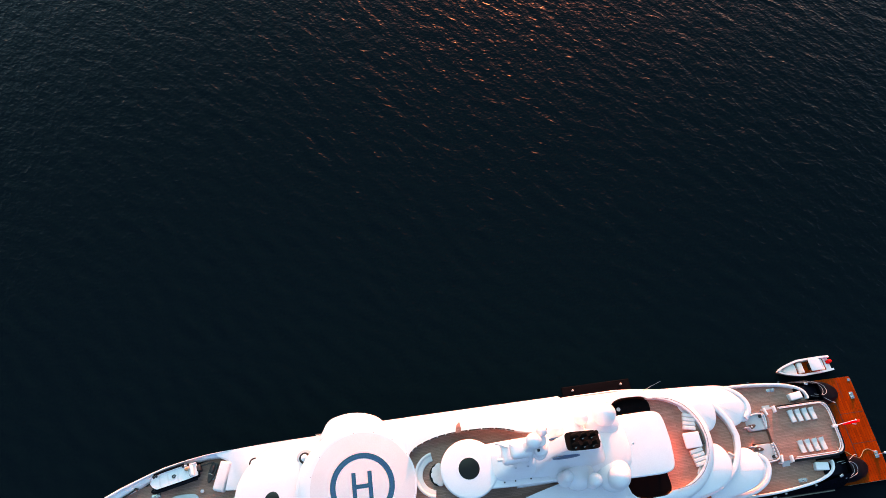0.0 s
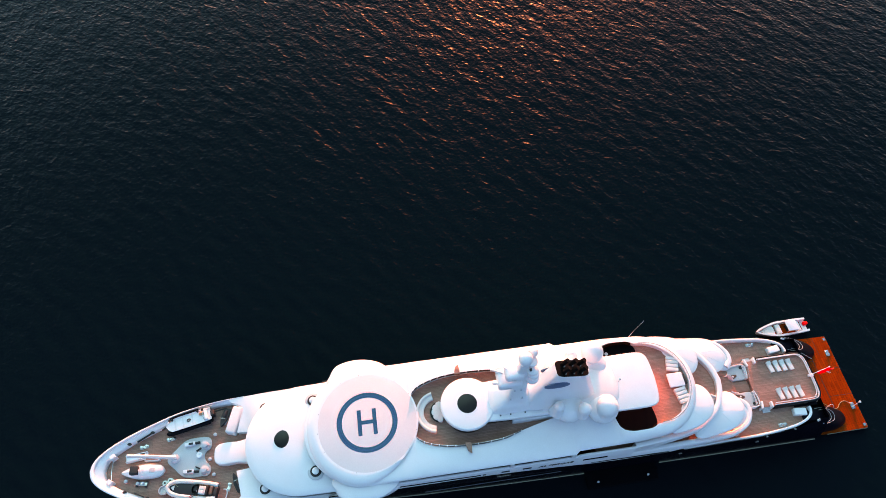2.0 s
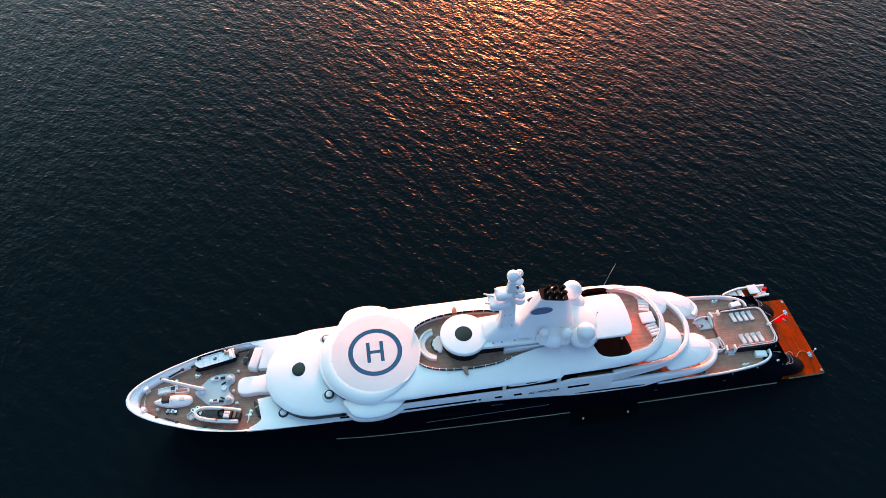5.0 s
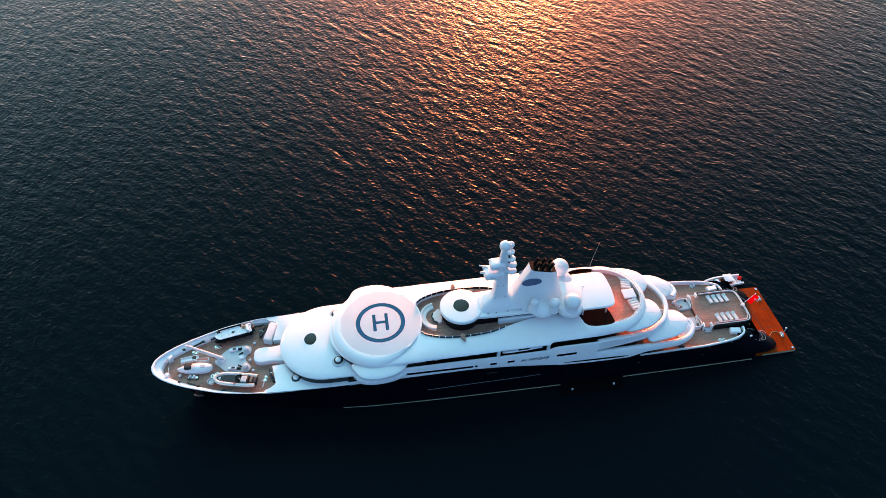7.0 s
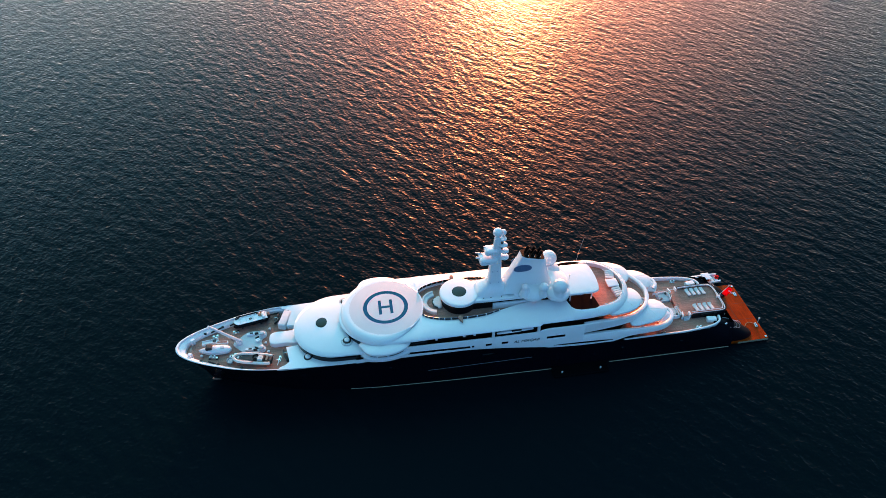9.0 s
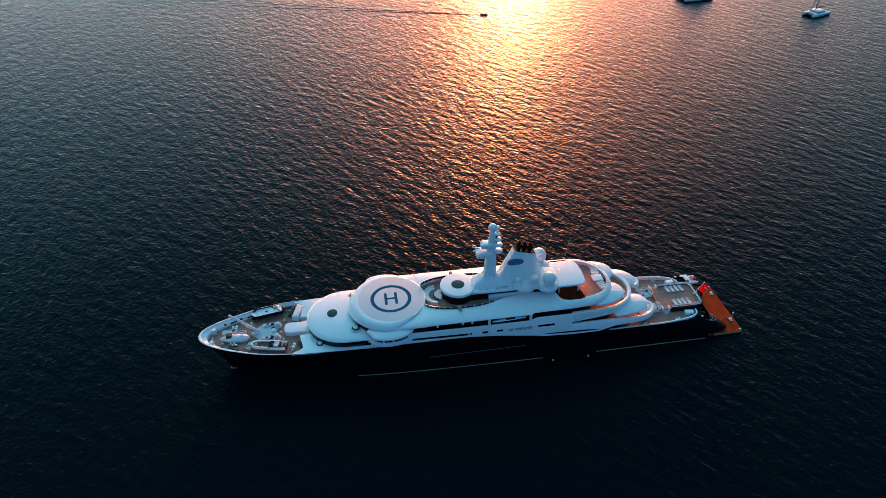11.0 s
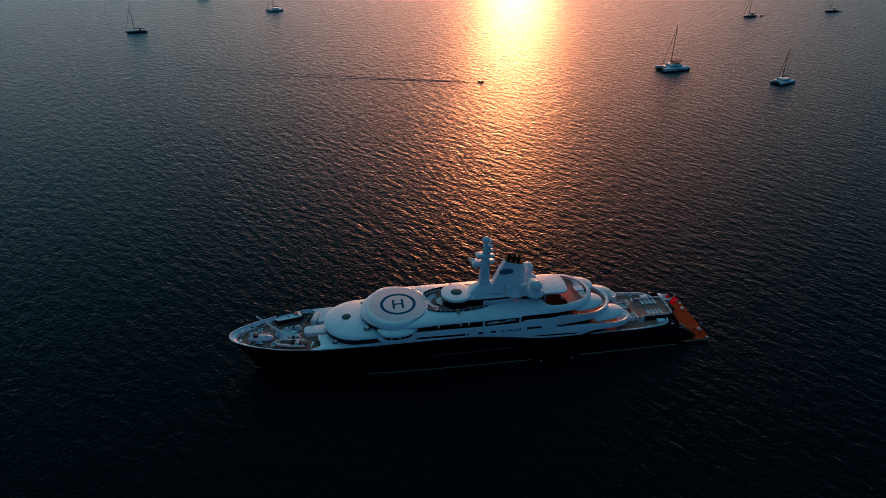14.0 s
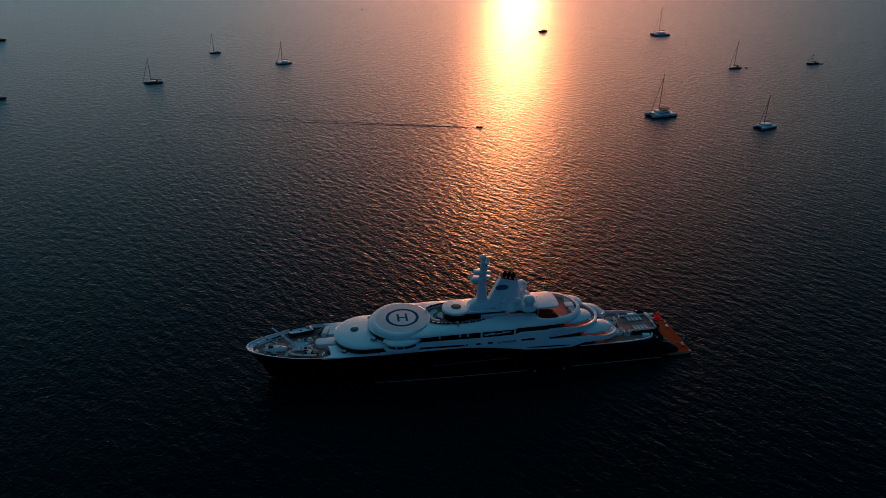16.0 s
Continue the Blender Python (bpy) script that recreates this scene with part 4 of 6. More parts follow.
    for s in (-1, 1):
        oval = Geo().loft([[(7.45 + 1.95 * q * math.cos(t), 0.16 + s * (1.32 + e - 0.03 * (24.45 + 0.92 * q * math.sin(t) - 24.5)), 24.45 + 0.92 * q * math.sin(t)) for t in np.linspace(0, 2 * math.pi, 32, endpoint=False)] for q, e in ((1, -0.1), (1, 0.07), (0.9, 0.1))])
        part("funnel_emblem", oval, EMBLEM, funnel, "dark blue oval emblem")
    # mast: a slender upright column on a broad rounded foot
    foot = [(18.2, -2.6, 4.8, 2.5), (19.2, -2.2, 4.6, 2.3), (20.0, -1.2, 4.0, 1.8), (20.6, -0.2, 3.5, 1.3), (21.6, 0.25, 3.2, 1.1)]
    secs = foot + [(24.0, 0.4, 3.05, 1.0), (27.0, 0.65, 2.9, 0.9), (30.0, 0.95, 2.7, 0.72), (32.6, 1.25, 2.5, 0.5)]
    rings = []
    for z, a, b, w in secs:
        rings.append([((a + b) / 2 + (b - a) / 2 * abs(math.cos(t)) ** 0.5 * math.copysign(1, math.cos(t)), w * abs(math.sin(t)) ** 0.5 * math.copysign(1, math.sin(t)), z) for t in np.linspace(0, 2 * math.pi, 32, endpoint=False)])
    mast = part("radar_mast", Geo().loft(rings), WHITE, yacht, "white radar mast with platforms and domes", sharp=50)
    part("mast_dome", Geo().ball(1.86, 0, 34.05, 1.02, n=28).turned(1.86, 0, [(0.6, 32.4), (0.5, 33.3), (0.01, 33.4)], 16), WHITE, mast, "white dome at the masthead", sharp=80)
    part("mast_dome", Geo().ball(3.3, 1.25, 32.9, 0.68, n=20).tube([(2.2, 0.5, 31.9), (3.3, 1.25, 32.3)], 0.3), WHITE, mast, sharp=80)
    for x, y, z, sx, sy, h in ((0.1, 0.0, 26.8, 3.7, 3.0, 1.25), (0.7, 0.0, 29.1, 2.9, 2.4, 1.1)):
        part("mast_platform", Geo().box(x, y, z, sx, sy, h, 0.55), WHITE, mast, "rounded white mast platform", sharp=60)
        part("platform_window", Geo().box(x - 0.3, y - sy / 2 + 0.02, z + h * 0.3, sx * 0.25, 0.08, 0.2), GREY, mast)
    for x, y, z, r, h in ((3.3, -0.6, 27.7, 1.0, 0.5), (3.3, -0.5, 29.3, 0.95, 0.5), (3.0, -0.7, 31.1, 0.85, 0.45), (3.0, 0.3, 31.9, 0.85, 0.4)):
        part("mast_drum", Geo().turned(x, y, [(r * 0.55, z - 0.3), (r * 0.9, z), (r, z + 0.12), (r, z + h - 0.14), (r * 0.88, z + h), (0.01, z + h + 0.03)], 28), WHITE, mast, "round white antenna drum", sharp=60)
    part("mast_arm", Geo().tube([(-1.9, -0.9, 28.5), (-2.6, -0.95, 28.75)], 0.22, 8), WHITE, mast, "stubby white arm")
    for x, y, z in ((1.0, -1.0, 24.2), (2.0, -1.0, 24.2), (0.6, -1.25, 21.2), (2.4, -1.25, 21.2), (2.6, -0.72, 30.6)):
        part("mast_fitting", Geo().box(x, y, z, 0.24, 0.18, 0.26), GREY, mast, "small grey mast fitting")
    part("radar_scanner", Geo().box(-1.6, 1.0, 28.05, 0.22, 1.8, 0.2, 0.08, 65).turned(-1.6, 1.0, [(0.25, 27.7), (0.25, 28.1), (0.01, 28.12)], 10), WHITE, mast, "white bar radar scanner")
    part("radar_scanner", Geo().box(-0.3, 0.3, 30.0, 0.2, 1.4, 0.18, 0.06, 50).turned(-0.3, 0.3, [(0.2, 29.7), (0.2, 30.0), (0.01, 30.05)], 10), WHITE, mast, "white bar radar scanner")
    for x, y, z in ((2.6, -0.9, 31.8), (2.8, -0.5, 30.0), (3.9, 1.5, 32.3)):
        part("mast_light", Geo().box(x, y, z, 0.3, 0.3, 0.4), BLACK, mast, "small black navigation light")
    # hard top over the aft sun deck
    o = both(spline([(17.0, 4.55), (20, 4.6), (22.6, 4.55), (23.9, 4.1), (24.4, 2.8), (24.6, 0.05)], 5, False))
    hard = part("hard_top", Geo().slab(o, 18.2, 18.62, 0.2), WHITE, yacht, "flat white hard top with rounded corners")
    for x in (18.0, 22.8):
        for s in (-1, 1):
            part("column", Geo().tube([(x, s * 3.6, 15.4), (x, s * 3.6, 18.3)], 0.16, 10), WHITE, hard)
    part("deckhouse_wall", Geo().box(15.2, 0, 15.4, 5.5, 7.0, 2.9), MATT_BLACK, yacht)
    part("roof_light", Geo().tube([(18.6, 0, 18.5), (18.55, 0, 19.7)], 0.06, 6).turned(18.55, 0, [(0.16, 19.6), (0.16, 19.9), (0.01, 19.95)], 10), STEEL, hard)
    part("whip_antenna", Geo().tube([(23.1, 8.1, 16.4), (23.35, 7.95, 19.5), (23.85, 7.65, 23.7)], 0.035, 6, 0.4), GREY, yacht, "tall thin whip antenna")


build_top()


# ---- after deck, stern and swim platform ----
def build_stern():
    half = [(33, 0), (33, 8.9), (38, 8.75), (44, 8.7), (49, 8.2), (52.5, 7.3), (54.2, 6.0), (54.6, 4.6), (56.6, 4.4), (56.6, 0)]
    part("after_deck", Geo().slab(both(half), 5.4, 5.9), TEAK, yacht, "weathered brown teak after deck")
    for s in (-1, 1):
        line = spline([(30, 9.36), (38, 9.12), (44, 9.0), (49.5, 8.45), (52.4, 7.75), (54.0, 6.8), (54.5, 5.7), (54.45, 5.1)], 6, False)
        path = [(x, s * y, 5.6, float(np.interp(x, [30, 47, 54.5], [7.15, 6.85, 6.75]))) for x, y in line]
        rail = part("bulwark", Geo().wall(path if s < 0 else path[::-1], -0.42), WHITE, yacht, "white bulwark that curls round the after deck", sharp=50)
        part("corner_locker", Geo().box(52.3, s * 5.85, 5.85, 2.2, 1.25, 0.95, 0.15, s * 8), WHITE, yacht, "white locker at the end of the bulwark")
        for x, y in ((39.8, 7.9), (48.6, 7.5)):
            b = part("bollard", Geo().box(x, s * y, 5.88, 1.3, 0.6, 0.12, 0.05), STEEL, yacht, "steel mooring bollard")
            for e in (-0.4, 0.4):
                part("bollard_post", Geo().turned(x + e, s * y, [(0.16, 5.9), (0.16, 6.35), (0.22, 6.42), (0.01, 6.46)], 12), STEEL, b)
        for x in (45.0, 50.3):
            part("rail_fitting", Geo().box(x, s * (AFT(x) + 0.02), 6.2, 0.35, 0.25, 0.25), STEEL, rail)
        # dark shoulder that slopes to the platform
        secs = [(52.6, 5.2, 8.1, 6.35), (54.5, 4.9, 8.35, 6.3), (56.5, 4.6, 8.6, 5.6), (58.5, 4.4, 8.7, 4.5), (60.3, 4.5, 8.6, 3.3), (61.8, 4.9, 8.2, 2.2), (62.8, 5.4, 7.6, 1.5), (63.3, 6.0, 7.0, 0.95)]
        rings = []
        for x, a, b, z in spline(secs, 4, False):
            prof = []
            for k in range(17):
                t = math.pi * k / 16
                c = abs(math.cos(t)) ** 0.55 * math.copysign(1, math.cos(t))
                prof.append((x, s * ((a + b) / 2 + (b - a) / 2 * c), 0.0 + z * abs(math.sin(t)) ** 0.6))
            rings.append(prof)
        sh = part("stern_shoulder", Geo().loft(rings), SHOULDER, yacht, "navy shoulder sloping down to the platform", sharp=60)
        for q in (0.0, 0.9):
            tr = [(55.2 + q, s * (5.6 + q * 0.3), 6.15 - q * 0.3), (57.2 + q, s * (5.5 + q * 0.2), 5.35 - q * 0.4), (58.4 + q, s * 6.3, 4.85 - q * 0.55), (58.2 + q, s * 7.5, 4.65 - q * 0.5), (56.0 + q, s * 8.2, 5.5 - q * 0.4)]
            part("trim_line", Geo().tube(spline(tr, 5, False), 0.035, 6), GREY, sh, "thin bright trim line")
        part("exhaust_port", Geo().box(55.0, s * 7.7, 6.2, 0.7, 0.4, 0.3, 0.1, s * -20), STEEL, sh)
        inner = spline([(58.6, s * 5.3, 4.2), (60.5, s * 4.55, 3.0), (61.5, s * 4.6, 2.0), (61.6, s * 4.9, 1.3)], 5, False)
        part("trim_line", Geo().tube(inner, 0.04, 6), GREY, sh, "thin bright trim line")
    part("transom", Geo().loft([[(x, -4.9, 0), (x + 0.001, -4.9, z), (x + 0.001, 4.9, z), (x, 4.9, 0)] for x, z in ((52, 6.0), (56.2, 6.0), (57.4, 4.2), (58.6, 2.2), (59.2, 0.5))]), NAVY, yacht, "dark sloping transom")
    # platform
    o = [(56, -8.9), (59.9, -9.1), (66.45, -9.0), (66.6, -8.8), (66.6, 8.8), (66.45, 9.0), (59.9, 9.1), (56, 8.9)]
    plat = part("swim_platform", Geo().slab(o, 0.35, 0.9), TEAK_WET, yacht, "orange-brown varnished teak swim platform")
    part("platform_edge", Geo().wall([(59.0, -9.12, 0.3, 0.86), (66.5, -9.04, 0.3, 0.86), (66.66, -8.8, 0.3, 0.86), (66.66, 8.8, 0.3, 0.86), (66.5, 9.04, 0.3, 0.86), (59, 9.12, 0.3, 0.86)], -0.08), STRIPE, plat, "pale edge strip")
    for y in (-4.8, 5.6):
        c = part("cleat", Geo().box(65.6, y, 0.88, 1.2, 0.7, 0.08, 0.03, 90), STEEL, plat, "steel mooring cleat")
        for e in (-0.3, 0.3):
            part("cleat_post", Geo().turned(65.6, y + e, [(0.14, 0.9), (0.14, 1.25), (0.2, 1.3), (0.01, 1.33)], 10), STEEL, c)
    for y in (-8.4, 8.4):
        part("corner_cap", Geo().box(66.2, y, 0.88, 0.5, 0.5, 0.07), STEEL, plat)
    part("step_block", Geo().box(59.7, -0.2, 0.85, 1.6, 4.4, 0.55, 0.08), TEAK_WET, plat, "raised teak step below the transom")
    part("step_block", Geo().box(58.9, -0.2, 1.3, 1.2, 4.0, 0.6, 0.08), TEAK_WET, plat)
    post = part("stern_light", Geo().tube([(65.6, -4.95, 0.9), (65.6, -4.95, 3.2)], 0.05, 8).ball(65.6, -4.95, 3.4, 0.22, n=12), WHITE, plat, "white lamp on a thin post")
    for x, y, w, d in ((62.2, 0, 0.1, 16.5), (64.4, 2.6, 4.3, 0.07), (64.4, -2.6, 4.3, 0.07), (61.0, 4.4, 2.3, 0.07), (63.9, 7.1, 0.07, 3.4)):
        part("platform_joint", Geo().box(x, y, 0.895, w, d, 0.01), BLACK, plat)
    # boarding platforms folded out from the sides
    for s, w in ((-1, 2.9), (1, 4.9)):
        shelf = part("boarding_platform", Geo().box(20.2, s * (9.3 + w / 2), 0.45, 12.6, w, 0.35, 0.12), MATT_BLACK, yacht, "dark folded-out boarding platform at the waterline")
        for x in (15.8, 24.7):
            part("fender_post", Geo().turned(x, s * (9.3 + w - 0.9), [(0.15, 0.75), (0.2, 1.0), (0.2, 1.25), (0.1, 1.34), (0.01, 1.35)], 12), GREY, shelf, "small white fender post")
            part("deck_hatch", Geo().box(x + 1.5, s * (9.3 + w * 0.4), 0.79, 1.2, 0.5, 0.04), MATT_BLACK, shelf)
    # raised lounging deck with its rail
    o = both(spline([(45.6, 4.2), (49, 4.25), (53, 4.25), (55.6, 4.2), (56.5, 3.6), (56.7, 2.4), (56.75, 0.2)], 5, False))
    raised = part("raised_deck", Geo().slab(o, 5.5, 6.75), TEAK, yacht, "raised teak lounging deck")
    wrap = [(48.2, -4.32), (52, -4.34), (55.4, -4.28), (56.5, -3.7), (56.82, -2.4), (56.85, 0)]
    w2 = spline(wrap, 5, False)
    full = [(x, y) for x, y in w2] + [(x, -y) for x, y in w2[-2::-1]]
    part("deck_fascia", Geo().wall([(x, y, 5.6, 7.34) for x, y in full], 0.3), BLACK_GLASS, raised, "dark fascia round the raised deck")
    part("deck_rail", Geo().wall([(x, y, 6.98, 7.38) for x, y in full], -0.15), WHITE, raised, "white rail that frames the raised deck")
    part("top_rail", Geo().tube([(x - (0.6 if x > 56 else 0) , y * 0.93, 7.6) for x, y in full], 0.07, 6), WHITE, raised, "thin white top rail")
    for x, y in full[::4]:
        part("rail_post", Geo().tube([(x - (0.6 if x > 56 else 0), y * 0.93, 6.7), (x - (0.6 if x > 56 else 0), y * 0.93, 7.6)], 0.035, 5), STEEL, raised)
    for s in (-1, 1):
        part("stair_stringer", Geo().box(47.6, s * 4.1, 5.85, 0.35, 1.1, 1.6, 0.1), WHITE, raised, "white side of a short deck stair")
        part("stair_stringer", Geo().box(46.0, s * 3.9, 5.85, 0.35, 1.3, 1.4, 0.1, s * 12), WHITE, raised, "white side of a short deck stair")
        for k in range(4):
            part("stair_tread", Geo().box(46.8, s * (4.9 - k * 0.3), 5.88, 1.3, 0.3, 0.2 + k * 0.2), GREY, raised, "pale stair tread")
        # curved white counters beside the middle stair
        o = [(x, s * y) for x, y in spline([(41.9, 2.6), (42.3, 3.5), (43.6, 3.75), (45.3, 3.65), (45.6, 2.6), (45.3, 1.3), (43.6, 1.15), (42.4, 1.3)], 5)]
        bar = part("curved_counter", Geo().slab(o, 5.85, 6.55, 0.1), GREY, yacht, "pale curved counter beside the stair")
        edge = [(x, y, 5.86, 6.95) for x, y in spline([(42.0, s * 3.3), (43.6, s * 3.85), (45.5, s * 3.75), (45.75, s * 2.6), (45.45, s * 1.15)], 6, False)]
        part("counter_back", Geo().wall(edge, 0.22), WHITE, bar)
        part("counter_top", Geo().slab(spline([(41.9, s * 1.75), (42.7, s * 1.4), (43.6, s * 1.75), (43.7, s * 2.1), (43.2, s * 2.2), (42.3, s * 2.1)], 5), 6.5, 6.75, 0.06), VARNISH, bar, "dark varnished oval table")
        for k in range(5):
            part("back_cushion", Geo().box(45.3, s * (1.45 + 0.48 * k), 6.5, 0.3, 0.44, 0.5, 0.12), PALE_BLUE, bar, "pale blue-grey back cushion")
        part("counter_rail", Geo().tube([(42.2, s * 3.5, 7.25), (43.7, s * 3.95, 7.3), (45.6, s * 3.85, 7.3), (45.9, s * 2.6, 7.3), (45.6, s * 1.1, 7.3)], 0.05, 6), STEEL, bar)
        part("table_hole", Geo().turned(43.0, s * 1.85, [(0.16, 6.74), (0.16, 6.77), (0.01, 6.78)], 12), CUSHION, bar)
        part("speaker", Geo().turned(45.0, s * 3.35, [(0.28, 6.5), (0.28, 6.78), (0.01, 6.8)], 14), BLACK, bar)
        part("planter", Geo().turned(42.3, s * 2.9, [(0.3, 5.9), (0.34, 6.5), (0.2, 6.52), (0.01, 6.6)], 12), RUST, yacht, "small reddish pot")
    # middle stair down from the lower terrace
    st = part("middle_stair", Geo().box(43.6, 0, 5.85, 3.6, 1.9, 0.35, 0.05), TEAK, yacht, "teak stair between the curved counters")
    for k in range(5):
        part("tread", Geo().box(41.0 + k * 0.4, 0, 5.9, 0.42, 1.9, 2.6 - k * 0.5), TEAK, st)
    for s in (-1, 1):
        part("stair_rail", Geo().wall(spline([(40.4, s * 1.5, 8.3, 9.6), (41.6, s * 1.6, 7.6, 8.9), (42.6, s * 1.15, 6.0, 7.3)], 5, False), 0.15), WHITE, st, "white stair side")
    # flag on its raked staff
    staff = part("flagstaff", Geo().tube([(56.3, 0, 7.2), (58.4, 0.05, 10.4)], 0.07, 8, 0.6).ball(58.42, 0.05, 10.48, 0.14, n=10), WHITE, yacht, "raked white flagstaff")
    part("staff_foot", Geo().box(56.6, 0, 6.9, 0.9, 0.5, 0.5, 0.1), WHITE, staff)
    rings = []
    for k in range(15):
        u = k / 14
        rings.append([(58.25 - 0.9 * v + u * (1.9 - 0.4 * v), 0.05 + 0.22 * math.sin(u * 7 + v * 2) * (0.3 + u), 10.2 - 2.2 * v - u * (1.3 + 0.3 * math.sin(3 * v))) for v in np.linspace(0, 1, 8)])
    g = Geo().loft(rings, closed=False)
    cloth = part("flag", g, RED_FLAG, staff, "red flag hanging from the stern")
    mod = cloth.modifiers.new("thickness", "SOLIDIFY")
    mod.thickness = 0.02
    mark = Geo()
    for k in range(4):
        mark.box(58.6 + k * 0.32, -0.28 - 0.02 * k, 8.9 - 0.28 * k, 0.22, 0.05, 0.3)
    part("flag_mark", mark, COVER, staff, "white mark on the flag")


build_stern()

# ---- lamps under the overhangs ----
# the 50 W one under the hard top is added for sun glow on the teak
for x, y, z, watt in ((24.2, -0.6, 17.95, 50), (31.0, -6.2, 14.2, 4), (31.0, 6.2, 14.2, 4), (37.8, -6.6, 10.4, 2.5), (37.8, 6.6, 10.4, 2.5)):
    bulb = thing("ceiling_lamp", "warm ceiling lamp under a white overhang", "lamp", "lamps under the overhangs", (x, y, z))
    part("bulb", Geo().ball(0, 0, 0.1, 0.13, n=10), LAMP, bulb)
    part("lamp_base", Geo().turned(0, 0, [(0.2, 0.18), (0.2, 0.28), (0.01, 0.29)], 12), STEEL, bulb)
    light = new("lamp_light", bpy.data.lights.new("lamp_light", "POINT"))
    light.data.energy, light.data.color, light.data.shadow_soft_size = watt, (1.0, 0.16, 0.025), 0.12
    light.location = (x, y, z - 0.12)


# ---- boats ----
def shell(length, beam, height, floor, wall=0.18, nose=0.42, rise=0.25, g=None, y0=0.0, z0=0.0):
    """An open boat's hull with its bow at -x, resting on z0."""
    rings = []
    for k in range(25):
        u = k / 24
        x = -length / 2 + u * length
        b = max(0.04, beam / 2 * min(1, (u / nose + 0.0005) ** 0.55) * (1 - 0.10 * max(0, (u - 0.6) / 0.4) ** 2))
        top = height + rise * height * max(0, 1 - u / 0.6) ** 2
        keel = 0.55 * height * max(0, 1 - u / 0.25) ** 2
        i = max(0.01, b - wall)
        f = min(max(floor, keel + 0.08), top - 0.02)
        rings.append([(x, y0 - b, z0 + top), (x, y0 - b * 0.97, z0 + keel + (top - keel) * 0.5), (x, y0 - b * 0.6, z0 + keel + 0.05 * height), (x, y0, z0 + keel),
                      (x, y0 + b * 0.6, z0 + keel + 0.05 * height), (x, y0 + b * 0.97, z0 + keel + (top - keel) * 0.5), (x, y0 + b, z0 + top),
                      (x, y0 + i, z0 + top + 0.02), (x, y0 + i * 0.96, z0 + f), (x, y0 - i * 0.96, z0 + f), (x, y0 - i, z0 + top + 0.02)])
    return (g or Geo()).loft(rings)


def decked(length, beam, height, nose=0.45, g=None, y0=0.0, z0=0.0, camber=0.12):
    """A closed hull with a cambered deck, bow at -x."""
    rings = []
    for k in range(21):
        u = k / 20
        x = -length / 2 + u * length
        b = max(0.03, beam / 2 * min(1, (u / nose + 0.0005) ** 0.6) * (1 - 0.15 * max(0, (u - 0.55) / 0.45) ** 2))
        top = height * (1 + 0.22 * max(0, 1 - u / 0.7) ** 2)
        keel = 0.6 * height * max(0, 1 - u / 0.2) ** 2
        rings.append([(x, y0 - b, z0 + top), (x, y0 - b * 0.93, z0 + keel + (top - keel) * 0.45), (x, y0 - b * 0.5, z0 + keel), (x, y0 + b * 0.5, z0 + keel), (x, y0 + b * 0.93, z0 + keel + (top - keel) * 0.45),
                      (x, y0 + b, z0 + top), (x, y0 + b * 0.5, z0 + top + camber * b), (x, y0 - b * 0.5, z0 + top + camber * b)])
    return (g or Geo()).loft(rings)


def moored_tender():
    t = thing("tender", "open white tender with teak floor moored beside the stern", "boat", at=(58.9, 11.7, 0), turn=2)
    part("hull", shell(10.6, 3.1, 1.25, 0.55, 0.35), WHITE, t)
    part("cockpit_floor", Geo().box(0.6, 0, 0.55, 7.4, 2.2, 0.06, 0.02), TEAK_WET, t, "orange-brown teak floor")
    part("bow_cushion", Geo().slab(spline([(-4.0, 0), (-3.0, 0.75), (-1.6, 1.0), (-1.6, -1.0), (-3.0, -0.75)], 4), 0.6, 1.0, 0.1), CUSHION, t)
    part("seat", Geo().box(-0.6, 0, 0.6, 1.0, 1.9, 0.55, 0.15), CUSHION, t)
    top = part("canopy", Geo().box(1.7, 0, 2.05, 2.1, 2.3, 0.16, 0.1), WHITE, t, "flat white canopy")
    for x in (0.9, 2.5):
        for y in (-0.9, 0.9):
            part("canopy_post", Geo().tube([(x, y, 0.6), (x, y, 2.1)], 0.04, 6), STEEL, top)
    part("console", Geo().box(1.4, 0, 0.6, 0.8, 1.2, 0.8, 0.12), BLACK, t)
    part("seat", Geo().box(3.4, 0, 0.6, 0.9, 2.0, 0.5, 0.12), CUSHION, t)
    part("engine", Geo().box(5.1, 0.3, 0.2, 0.8, 0.6, 1.2, 0.15), RED_FLAG, t, "red outboard cowling")


moored_tender()


